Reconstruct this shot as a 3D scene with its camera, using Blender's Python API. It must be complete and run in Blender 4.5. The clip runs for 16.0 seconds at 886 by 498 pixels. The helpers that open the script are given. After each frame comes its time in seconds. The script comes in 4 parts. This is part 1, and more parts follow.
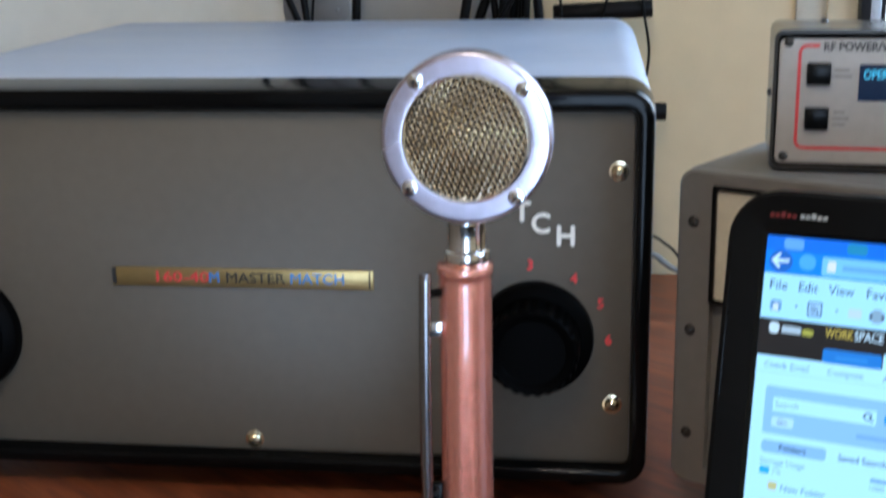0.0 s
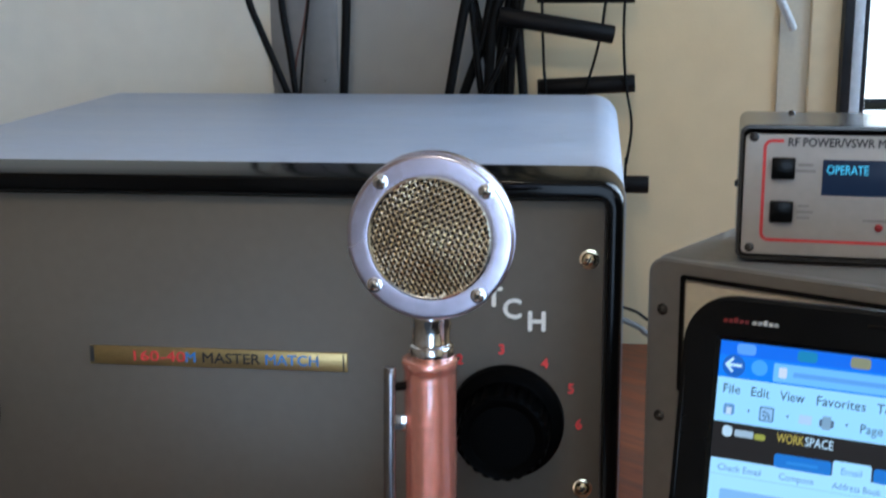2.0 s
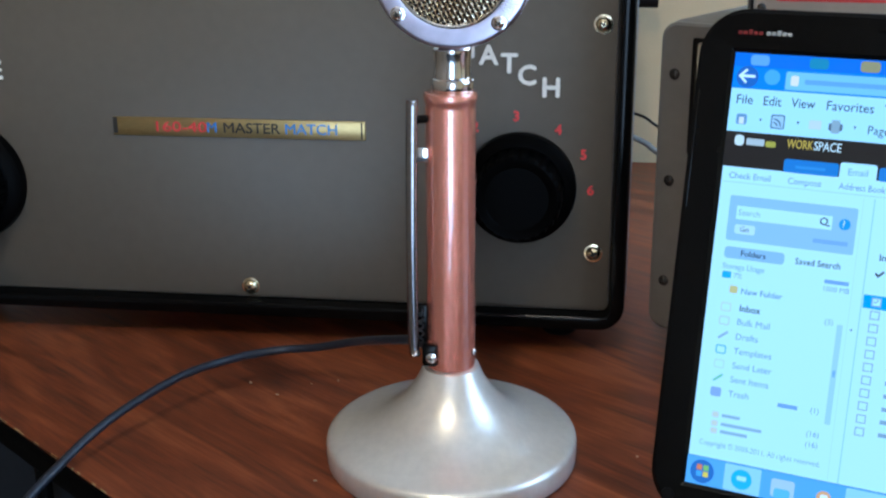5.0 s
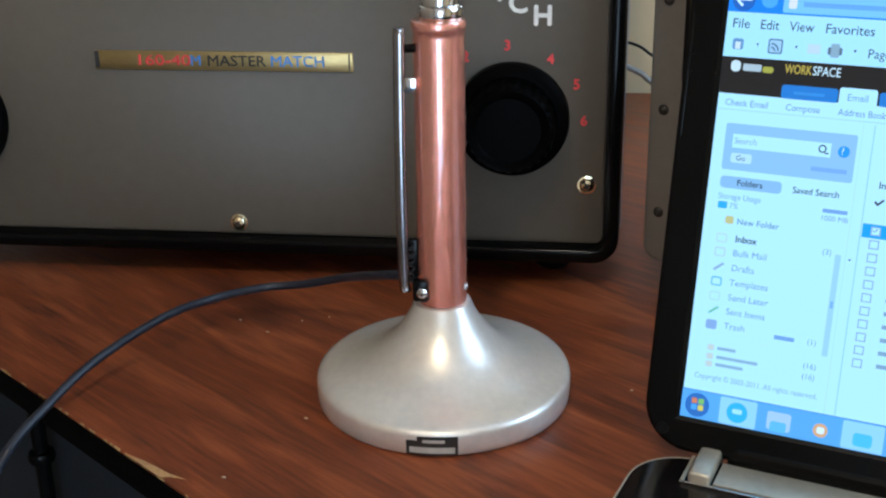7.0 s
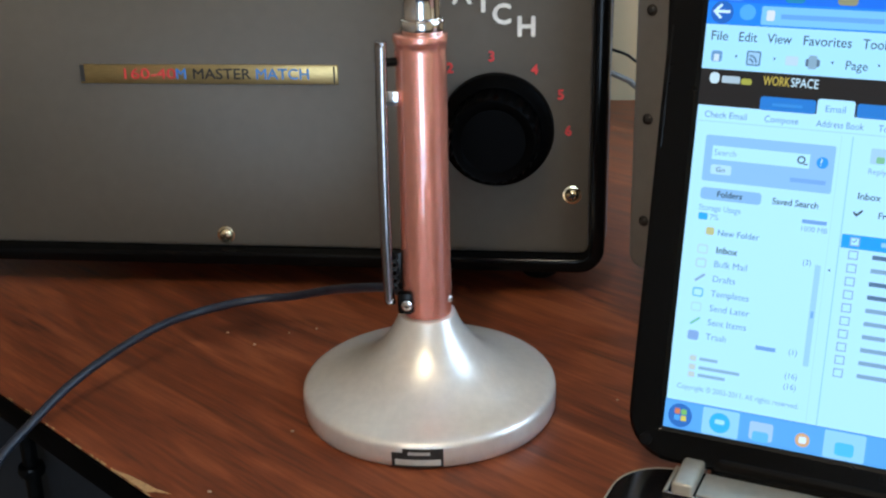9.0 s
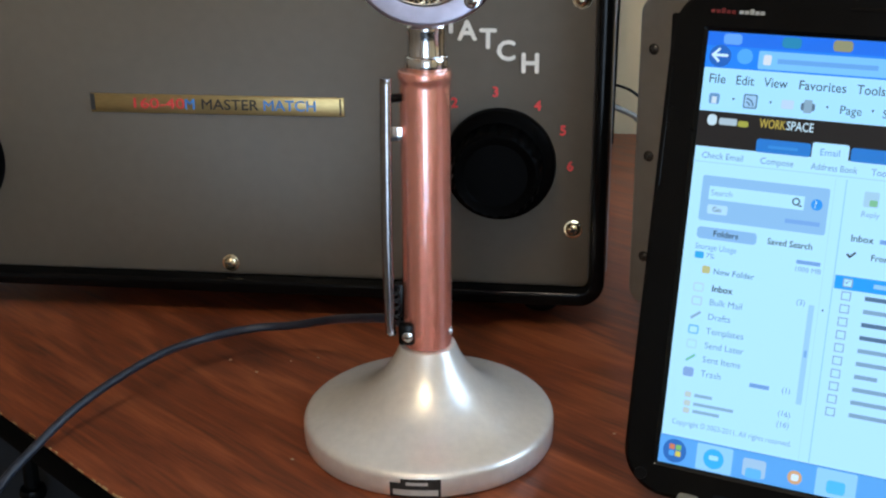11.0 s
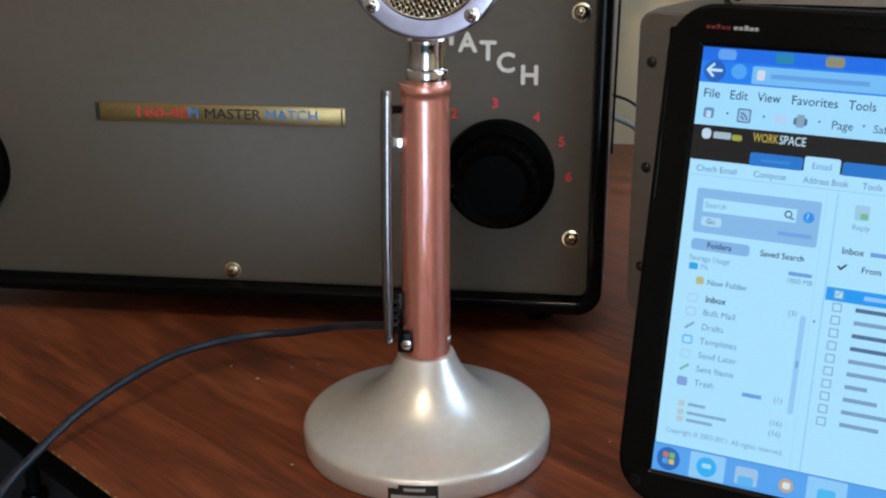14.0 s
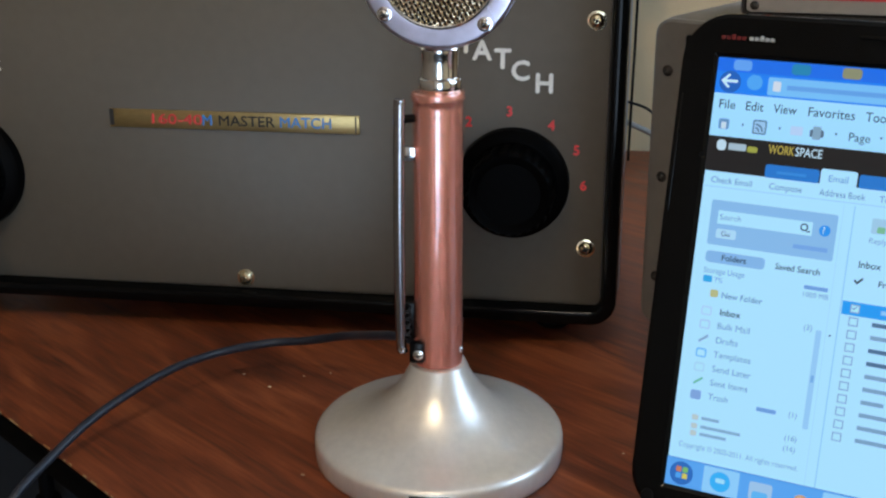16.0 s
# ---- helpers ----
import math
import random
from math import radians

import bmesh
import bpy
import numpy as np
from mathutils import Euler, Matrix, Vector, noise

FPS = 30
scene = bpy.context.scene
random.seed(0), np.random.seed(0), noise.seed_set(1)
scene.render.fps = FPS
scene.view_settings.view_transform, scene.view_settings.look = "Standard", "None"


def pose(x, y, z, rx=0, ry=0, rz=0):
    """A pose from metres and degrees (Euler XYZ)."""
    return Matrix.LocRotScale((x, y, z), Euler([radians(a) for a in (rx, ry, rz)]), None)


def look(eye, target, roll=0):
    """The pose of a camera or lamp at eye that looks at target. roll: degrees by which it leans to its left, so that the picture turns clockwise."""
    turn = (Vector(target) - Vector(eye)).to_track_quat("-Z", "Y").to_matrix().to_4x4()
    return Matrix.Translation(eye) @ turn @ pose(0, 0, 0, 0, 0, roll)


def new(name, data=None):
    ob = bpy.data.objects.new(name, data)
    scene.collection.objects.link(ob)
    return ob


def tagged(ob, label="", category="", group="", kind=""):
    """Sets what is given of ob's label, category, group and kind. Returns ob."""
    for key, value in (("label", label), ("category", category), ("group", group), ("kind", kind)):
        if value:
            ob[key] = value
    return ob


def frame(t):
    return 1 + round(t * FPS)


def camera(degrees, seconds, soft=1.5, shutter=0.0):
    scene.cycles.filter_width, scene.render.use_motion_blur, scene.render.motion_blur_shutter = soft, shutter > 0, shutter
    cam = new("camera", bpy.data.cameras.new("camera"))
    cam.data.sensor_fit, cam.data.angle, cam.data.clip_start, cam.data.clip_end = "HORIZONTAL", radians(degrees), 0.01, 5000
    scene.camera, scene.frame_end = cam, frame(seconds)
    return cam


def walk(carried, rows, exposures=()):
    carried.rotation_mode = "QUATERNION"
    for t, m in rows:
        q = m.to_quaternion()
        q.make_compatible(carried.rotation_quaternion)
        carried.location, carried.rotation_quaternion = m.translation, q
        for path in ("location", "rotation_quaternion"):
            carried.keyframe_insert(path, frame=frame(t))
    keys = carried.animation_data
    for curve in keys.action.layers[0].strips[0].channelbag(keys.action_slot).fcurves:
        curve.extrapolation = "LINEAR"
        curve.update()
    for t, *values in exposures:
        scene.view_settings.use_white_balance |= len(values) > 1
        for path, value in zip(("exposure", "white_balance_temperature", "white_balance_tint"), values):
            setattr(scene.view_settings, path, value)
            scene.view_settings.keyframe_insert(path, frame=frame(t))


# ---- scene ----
cam = camera(41.0, 16.0, soft=2.2, shutter=0.5)
PATH = [
    (0, (0.06, -0.52, 0.341), (-0.194, 1.399, -0.161), -1.0),
    (0.5, (0.071, -0.523, 0.364), (-0.183, 1.42, -0.036), 0.2),
    (1, (0.076, -0.525, 0.369), (-0.177, 1.427, 0.015), 0.6),
    (1.5, (0.075, -0.523, 0.369), (-0.185, 1.425, -0.001), 0.9),
    (2, (0.077, -0.523, 0.365), (-0.179, 1.415, -0.06), -0.4),
    (2.5, (0.076, -0.537, 0.35), (-0.226, 1.386, -0.11), -0.8),
    (3, (0.077, -0.547, 0.34), (-0.185, 1.378, -0.133), -0.7),
    (3.5, (0.076, -0.543, 0.337), (-0.194, 1.385, -0.121), -0.3),
    (4, (0.076, -0.546, 0.331), (-0.177, 1.378, -0.15), 0.2),
    (4.5, (0.073, -0.55, 0.307), (-0.166, 1.354, -0.258), 0.7),
    (5, (0.072, -0.56, 0.299), (-0.18, 1.329, -0.31), -0.3),
    (7.5, (0.075, -0.547, 0.294), (-0.167, 1.304, -0.424), -0.9),
    (8, (0.078, -0.548, 0.297), (-0.152, 1.314, -0.395), -0.6),
    (8.5, (0.078, -0.549, 0.298), (-0.163, 1.304, -0.414), -1.9),
    (9, (0.079, -0.548, 0.298), (-0.155, 1.309, -0.406), -1.3),
    (9.5, (0.08, -0.551, 0.303), (-0.143, 1.319, -0.371), -1.3),
    (10, (0.081, -0.551, 0.302), (-0.154, 1.322, -0.359), -0.8),
    (12.5, (0.082, -0.563, 0.308), (-0.162, 1.308, -0.354), -0.3),
    (13, (0.082, -0.563, 0.308), (-0.158, 1.312, -0.346), -0.2),
    (13.5, (0.083, -0.564, 0.308), (-0.158, 1.313, -0.339), -0.1),
    (14, (0.084, -0.563, 0.308), (-0.162, 1.312, -0.342), -0.1),
    (14.5, (0.083, -0.562, 0.307), (-0.162, 1.317, -0.332), 0.3),
    (15, (0.085, -0.561, 0.307), (-0.173, 1.315, -0.336), -0.1),
    (15.5, (0.085, -0.559, 0.31), (-0.181, 1.321, -0.317), 0.3),
    (16, (0.086, -0.558, 0.31), (-0.19, 1.315, -0.335), -0.1),
]
EXPOSURES = [(0.0, 0.06, 5850, 8), (1.0, -0.02, 5850, 7), (2.0, -0.23, 5800, 7), (3.0, -0.24, 5700, 7), (4.0, -0.19, 5700, 6), (4.5, -0.07, 5600, 5), (5.0, -0.04, 5620, 5),
             (7.5, -0.01, 6250, 6), (10.0, -0.01, 6350, 7), (12.5, -0.31, 6560, 8), (16.0, -0.33, 6420, 8)]
walk(cam, [(t, look(eye, target, roll)) for t, eye, target, roll in PATH], EXPOSURES)


# ---------------------------------------------------------------- light
world = bpy.data.worlds.new("world")
scene.world = world
world.use_nodes = True
wn = world.node_tree
sky = wn.nodes.new("ShaderNodeTexSky")
sky.sky_type, sky.sun_disc = "NISHITA", False
sky.sun_elevation, sky.sun_rotation = radians(38), radians(150)
wn.nodes["Background"].inputs[1].default_value = 0.1
wn.links.new(sky.outputs[0], wn.nodes["Background"].inputs[0])


def area_lamp(name, place, target, sx, sy, watts, colour):
    d = bpy.data.lights.new(name, "AREA")
    d.shape, d.size, d.size_y, d.energy, d.color = "RECTANGLE", sx, sy, watts, colour
    ob = new(name, d)
    ob.matrix_world = look(place, target)
    return ob


area_lamp("daylight_rear_window", (0.36, -2.36, -0.05), (0.36, 0, -0.05), 0.85, 1.30, 15, (0.54, 0.73, 1.0))
area_lamp("daylight_side_window", (0.82, 0.735, 0.62), (0.82, -1, 0.45), 0.84, 0.8, 16, (0.62, 0.78, 1.0))
area_lamp("daylight_east_window", (1.47, -0.15, 0.95), (0, 0.0, 0.30), 1.0, 1.3, 17, (0.42, 0.66, 1.0))
bulb = bpy.data.lights.new("ceiling_bulb", "POINT")
bulb.energy, bulb.color, bulb.shadow_soft_size = 27.0, (1.0, 0.81, 0.58), 0.05
new("ceiling_bulb", bulb).location = (-0.07, -1.02, 1.28)


# ---------------------------------------------------------------- materials
def rgb(c):
    return (*c, 1.0)


def mat(name, col, rough=0.5, metal=0.0, vary=0.06, scale=60.0, bump=0.0, bscale=400.0, stretch=(1, 1, 1), rvary=0.0, coat=0.0, spec=0.5):
    """A plain surface with variation at two scales, in object space."""
    m = bpy.data.materials.new(name)
    m.use_nodes = True
    t, b = m.node_tree, m.node_tree.nodes["Principled BSDF"]
    co = t.nodes.new("ShaderNodeTexCoord")
    mp = t.nodes.new("ShaderNodeMapping")
    mp.inputs["Scale"].default_value = stretch
    t.links.new(co.outputs["Object"], mp.inputs[0])
    n1, n2 = t.nodes.new("ShaderNodeTexNoise"), t.nodes.new("ShaderNodeTexNoise")
    n1.inputs["Scale"].default_value, n2.inputs["Scale"].default_value = scale * 0.25, scale * 4
    n1.inputs["Detail"].default_value = n2.inputs["Detail"].default_value = 5
    add = t.nodes.new("ShaderNodeMath")
    add.operation = "ADD"
    ramp = t.nodes.new("ShaderNodeMapRange")
    ramp.inputs["From Min"].default_value, ramp.inputs["From Max"].default_value = 0.7, 1.3
    ramp.inputs["To Min"].default_value, ramp.inputs["To Max"].default_value = 1 - vary * 2, 1 + vary * 2
    for n in (n1, n2):
        t.links.new(mp.outputs[0], n.inputs["Vector"])
    t.links.new(n1.outputs[0], add.inputs[0])
    t.links.new(n2.outputs[0], add.inputs[1])
    t.links.new(add.outputs[0], ramp.inputs[0])
    mul = t.nodes.new("ShaderNodeVectorMath")
    mul.operation = "SCALE"
    mul.inputs[0].default_value = col
    t.links.new(ramp.outputs[0], mul.inputs["Scale"])
    t.links.new(mul.outputs[0], b.inputs["Base Color"])
    b.inputs["Roughness"].default_value, b.inputs["Metallic"].default_value = rough, metal
    b.inputs["Specular IOR Level"].default_value = spec
    if coat:
        b.inputs["Coat Weight"].default_value, b.inputs["Coat Roughness"].default_value = coat, 0.08
    if rvary:
        r2 = t.nodes.new("ShaderNodeMapRange")
        r2.inputs["From Min"].default_value, r2.inputs["From Max"].default_value = 0.3, 0.7
        r2.inputs["To Min"].default_value, r2.inputs["To Max"].default_value = max(0.02, rough - rvary), rough + rvary
        t.links.new(n1.outputs[0], r2.inputs[0])
        t.links.new(r2.outputs[0], b.inputs["Roughness"])
    if bump:
        n3, bp = t.nodes.new("ShaderNodeTexNoise"), t.nodes.new("ShaderNodeBump")
        n3.inputs["Scale"].default_value, bp.inputs["Strength"].default_value, bp.inputs["Distance"].default_value = bscale, bump, 0.001
        t.links.new(mp.outputs[0], n3.inputs["Vector"])
        t.links.new(n3.outputs[0], bp.inputs["Height"])
        t.links.new(bp.outputs[0], b.inputs["Normal"])
    return m


def glow(name, col, strength):
    m = bpy.data.materials.new(name)
    m.use_nodes = True
    b = m.node_tree.nodes["Principled BSDF"]
    b.inputs["Base Color"].default_value = rgb((0.02, 0.02, 0.02))
    b.inputs["Roughness"].default_value = 0.3
    b.inputs["Specular IOR Level"].default_value = 0.12
    b.inputs["Emission Color"].default_value, b.inputs["Emission Strength"].default_value = rgb(col), strength
    return m


def wood_mat():
    """Dark walnut laminate: long streaks along local x, cathedral figure, fine pores."""
    m = bpy.data.materials.new("walnut_laminate")
    m.use_nodes = True
    t, b = m.node_tree, m.node_tree.nodes["Principled BSDF"]
    co, mp = t.nodes.new("ShaderNodeTexCoord"), t.nodes.new("ShaderNodeMapping")
    t.links.new(co.outputs["Object"], mp.inputs[0])
    mp.inputs["Scale"].default_value = (2.6, 17, 17)
    n1 = t.nodes.new("ShaderNodeTexNoise")
    n1.inputs["Scale"].default_value, n1.inputs["Detail"].default_value, n1.inputs["Distortion"].default_value = 2.2, 4, 1.9
    mp2 = t.nodes.new("ShaderNodeMapping")
    t.links.new(co.outputs["Object"], mp2.inputs[0])
    mp2.inputs["Scale"].default_value = (14, 220, 220)
    n2 = t.nodes.new("ShaderNodeTexNoise")
    n2.inputs["Scale"].default_value, n2.inputs["Detail"].default_value = 2.0, 6
    t.links.new(mp.outputs[0], n1.inputs["Vector"])
    t.links.new(mp2.outputs[0], n2.inputs["Vector"])
    mix = t.nodes.new("ShaderNodeMath")
    mix.operation = "MULTIPLY_ADD"
    mix.inputs[1].default_value = 0.42
    t.links.new(n2.outputs[0], mix.inputs[0])
    t.links.new(n1.outputs[0], mix.inputs[2])
    rmp = t.nodes.new("ShaderNodeValToRGB")
    e = rmp.color_ramp.elements
    e[0].position, e[0].color = 0.46, rgb((0.072, 0.021, 0.012))
    e[1].position, e[1].color = 0.92, rgb((0.300, 0.088, 0.034))
    mid = e.new(0.70)
    mid.color = rgb((0.185, 0.048, 0.019))
    t.links.new(mix.outputs[0], rmp.inputs[0])
    t.links.new(rmp.outputs[0], b.inputs["Base Color"])
    b.inputs["Specular IOR Level"].default_value = 0.3
    rr = t.nodes.new("ShaderNodeMapRange")
    rr.inputs["To Min"].default_value, rr.inputs["To Max"].default_value = 0.30, 0.55
    t.links.new(n1.outputs[0], rr.inputs[0])
    t.links.new(rr.outputs[0], b.inputs["Roughness"])
    bp = t.nodes.new("ShaderNodeBump")
    bp.inputs["Strength"].default_value, bp.inputs["Distance"].default_value = 0.15, 0.0006
    t.links.new(n2.outputs[0], bp.inputs["Height"])
    t.links.new(bp.outputs[0], b.inputs["Normal"])
    return m


WOOD = wood_mat()
WALL = mat("cream_wall_paint", (0.64, 0.51, 0.31), 0.75, vary=0.02, scale=9, bump=0.15, bscale=300)
TRIMW = mat("off_white_trim_paint", (0.62, 0.53, 0.35), 0.6, vary=0.03, scale=20)
PLATE = mat("grey_wall_plate", (0.23, 0.23, 0.235), 0.6, vary=0.04, scale=20)
CEIL = mat("ceiling_paint", (0.52, 0.50, 0.47), 0.8)
CARPET = mat("dark_carpet", (0.055, 0.06, 0.07), 0.95, vary=0.25, scale=120, bump=0.6, bscale=900)
PANEL = mat("grey_panel_paint", (0.098, 0.082, 0.063), 0.44, spec=0.36, vary=0.03, scale=30, bump=0.06, bscale=1500, rvary=0.04)
CASE = mat("light_grey_case_paint", (0.37, 0.42, 0.52), 0.42, vary=0.05, scale=14, stretch=(1, 6, 1), bump=0.1, bscale=1200, rvary=0.08)
BLACK = mat("black_moulded_plastic", (0.0035, 0.0035, 0.0035), 0.24, spec=0.16, vary=0.15, scale=80, bump=0.08, bscale=1500)
BEZEL = mat("gloss_black_moulding", (0.0022, 0.0022, 0.0022), 0.12, spec=0.13, vary=0.15, scale=80, rvary=0.04)
KNOB = mat("black_bakelite", (0.0015, 0.0014, 0.0014), 0.42, spec=0.03, vary=0.1, scale=90)
RUBBER = mat("black_rubber", (0.005, 0.0045, 0.0045), 0.5, spec=0.12, vary=0.15, scale=120)
CHROME = mat("chrome", (0.80, 0.79, 0.78), 0.10, 1.0, vary=0.03, scale=200, rvary=0.04)
NICKEL = mat("dull_nickel", (0.42, 0.41, 0.43), 0.16, 1.0, vary=0.06, scale=120, rvary=0.05)
CORD = mat("dull_grey_cord", (0.22, 0.22, 0.21), 0.5)
STEEL = mat("brushed_aluminium_ring", (0.60, 0.56, 0.67), 0.26, 1.0, vary=0.06, scale=40, rvary=0.08, bump=0.04, bscale=900)
MESH = mat("woven_nickel_wire", (0.95, 0.83, 0.64), 0.20, 1.0, vary=0.08, scale=300)
SCREWM = mat("nickel_screw", (0.86, 0.74, 0.50), 0.16, 1.0, vary=0.05, scale=400)
BRASS = mat("brass", (0.40, 0.29, 0.125), 0.36, 0.9, vary=0.08, scale=50, stretch=(1, 1, 8), rvary=0.08)
BASE = mat("silver_enamel_base", (0.82, 0.78, 0.72), 0.34, 0.55, vary=0.03, scale=900, bump=0.03, bscale=2500, coat=0.6)
BASE.node_tree.nodes["Principled BSDF"].inputs["Coat Roughness"].default_value = 0.10
WHITEINK = mat("white_lettering", (0.80, 0.79, 0.75), 0.6)
REDINK = mat("red_lettering", (0.70, 0.05, 0.05), 0.5)
BLUEINK = mat("blue_lettering", (0.05, 0.22, 0.60), 0.5)
BLACKINK = mat("black_lettering", (0.02, 0.018, 0.015), 0.5)
GREYINK = mat("grey_lettering", (0.045, 0.045, 0.05), 0.6)
BOXG = mat("grey_cabinet_paint", (0.165, 0.155, 0.14), 0.5, vary=0.04, scale=30, bump=0.1, bscale=1400)
CREAM = mat("cream_inset", (0.62, 0.57, 0.44), 0.6, vary=0.03)
METERC = mat("dark_bronze_case", (0.055, 0.05, 0.045), 0.2, 0.45, vary=0.08, scale=60)
METERP = mat("light_grey_meter_panel", (0.42, 0.405, 0.385), 0.5, vary=0.03, scale=40)
CABLEB = mat("blue_grey_cable_sheath", (0.018, 0.021, 0.031), 0.34, spec=0.3, vary=0.08, scale=100)
CABLEK = mat("black_cable_sheath", (0.004, 0.004, 0.004), 0.45, spec=0.10, vary=0.1, scale=100)
LIDM = mat("gloss_black_bezel", (0.0035, 0.0035, 0.0035), 0.15, spec=0.15, vary=0.1, scale=60)
DECK = mat("gloss_black_deck", (0.006, 0.005, 0.005), 0.14, spec=0.3, vary=0.1, scale=60)
SILVER = mat("satin_silver_plastic", (0.46, 0.42, 0.34), 0.38, 0.45, vary=0.05, scale=60)
DARKMETAL = mat("dark_anodised_frame", (0.025, 0.028, 0.032), 0.35, 0.6, vary=0.1)
CHIPM = mat("bare_chipboard", (0.42, 0.25, 0.11), 0.85, vary=0.15, scale=200)
DUST = mat("paper_flake", (0.46, 0.36, 0.26), 0.9)
WHITEPLASTIC = mat("white_plastic", (0.52, 0.55, 0.55), 0.4)
INNER = mat("dark_felt", (0.012, 0.010, 0.008), 0.95)


def copper_mat():
    """Copper tube with a fine diamond knurl as relief."""
    m = mat("copper", (1.0, 0.35, 0.245), 0.24, 0.66, vary=0.05, scale=60, coat=1.0)
    t, b = m.node_tree, m.node_tree.nodes["Principled BSDF"]
    b.inputs["Coat IOR"].default_value, b.inputs["Coat Roughness"].default_value = 2.4, 0.05
    uv = t.nodes.new("ShaderNodeUVMap")
    sep = t.nodes.new("ShaderNodeSeparateXYZ")
    t.links.new(uv.outputs[0], sep.inputs[0])
    prod = []
    for s in (1, -1):
        a = t.nodes.new("ShaderNodeMath")
        a.operation, a.inputs[1].default_value = "MULTIPLY_ADD", s * 1.0
        t.links.new(sep.outputs[1], a.inputs[0])
        t.links.new(sep.outputs[0], a.inputs[2])
        w = t.nodes.new("ShaderNodeMath")
        w.operation = "SINE"
        k = t.nodes.new("ShaderNodeMath")
        k.operation, k.inputs[1].default_value = "MULTIPLY", 2 * math.pi
        t.links.new(a.outputs[0], k.inputs[0])
        t.links.new(k.outputs[0], w.inputs[0])
        prod.append(w)
    mx = t.nodes.new("ShaderNodeMath")
    mx.operation = "MAXIMUM"
    t.links.new(prod[0].outputs[0], mx.inputs[0])
    t.links.new(prod[1].outputs[0], mx.inputs[1])
    bp = t.nodes.new("ShaderNodeBump")
    bp.inputs["Strength"].default_value, bp.inputs["Distance"].default_value = 0.6, 0.00009
    t.links.new(mx.outputs[0], bp.inputs["Height"])
    t.links.new(bp.outputs[0], b.inputs["Normal"])
    # shade of the knurl grooves, put into the colour so the diamonds show
    groove_shade, tint = t.nodes.new("ShaderNodeMapRange"), t.nodes.new("ShaderNodeVectorMath")
    groove_shade.inputs["From Max"].default_value, groove_shade.inputs["To Max"].default_value = 0.95, 1.0
    groove_shade.inputs["From Min"].default_value, groove_shade.inputs["To Min"].default_value = -0.1, 0.72
    t.links.new(mx.outputs[0], groove_shade.inputs[0])
    tint.operation = "SCALE"
    t.links.new(b.inputs["Base Color"].links[0].from_socket, tint.inputs[0])
    t.links.new(groove_shade.outputs[0], tint.inputs["Scale"])
    t.links.new(tint.outputs[0], b.inputs["Base Color"])
    return m


COPPER = copper_mat()


# ---------------------------------------------------------------- mesh helpers
def finish(bm, name, material, smooth=True, sharp=38):
    me = bpy.data.meshes.new(name)
    bmesh.ops.recalc_face_normals(bm, faces=bm.faces)
    bm.to_mesh(me)
    bm.free()
    me.materials.append(material)
    if smooth:
        for p in me.polygons:
            p.use_smooth = True
        me.set_sharp_from_angle(angle=radians(sharp))
    return me


def part(name, bm, material, parent=None, label="", m=None, smooth=True, sharp=38):
    ob = new(name, finish(bm, name, material, smooth, sharp) if isinstance(bm, bmesh.types.BMesh) else bm)
    if parent is not None:
        ob.parent = parent
    if m is not None:
        ob.matrix_basis = m
    if label:
        tagged(ob, label)
    return ob


def thing(name, m, label, category, group="", kind=""):
    ob = new(name)
    ob.empty_display_size = 0.02
    ob.matrix_basis = m
    return tagged(ob, label, category, group, kind)


def box(sx, sy, sz, at=(0, 0, 0), bevel=0.0, segs=2, bm=None):
    """A box, its centre at 'at'."""
    b2 = bmesh.new()
    bmesh.ops.create_cube(b2, size=1, matrix=Matrix.Translation(at) @ Matrix.Diagonal((sx, sy, sz, 1)))
    if bevel:
        bmesh.ops.bevel(b2, geom=list(b2.edges), offset=bevel, segments=segs, affect="EDGES", profile=0.5)
    if bm is None:
        return b2
    me = bpy.data.meshes.new("tmp")
    b2.to_mesh(me)
    b2.free()
    bm.from_mesh(me)
    bpy.data.meshes.remove(me)
    return bm


def span(x0, x1, y0, y1, z0, z1, bevel=0.0, segs=2, bm=None):
    return box(x1 - x0, y1 - y0, z1 - z0, ((x0 + x1) / 2, (y0 + y1) / 2, (z0 + z1) / 2), bevel, segs, bm)


def lathe(profile, segs=48, m=None, uv=None, bm=None):
    """Turns (radius, height) pairs about z. Ends of radius 0 close it."""
    bm = bm or bmesh.new()
    rings = []
    for r, z in profile:
        if r < 1e-6:
            rings.append([bm.verts.new((0, 0, z))])
        else:
            rings.append([bm.verts.new((r * math.cos(2 * math.pi * i / segs), r * math.sin(2 * math.pi * i / segs), z)) for i in range(segs)])
    lay = bm.loops.layers.uv.new("UVMap") if uv else None
    for k, (a, b) in enumerate(zip(rings, rings[1:])):
        for i in range(segs):
            j = (i + 1) % segs
            if len(a) == 1 and len(b) == 1:
                continue
            vs = [a[0], b[j], b[i]] if len(a) == 1 else [a[i], a[j], b[0]] if len(b) == 1 else [a[i], a[j], b[j], b[i]]
            f = bm.faces.new(vs)
            if lay and len(vs) == 4:
                for lp, (u, w) in zip(f.loops, ((i, k), (i + 1, k), (i + 1, k + 1), (i, k + 1))):
                    lp[lay].uv = (u / segs * uv[0], profile[w][1] * uv[1])
    if m is not None:
        bmesh.ops.transform(bm, matrix=m, verts=[v for r in rings for v in r])
    return bm


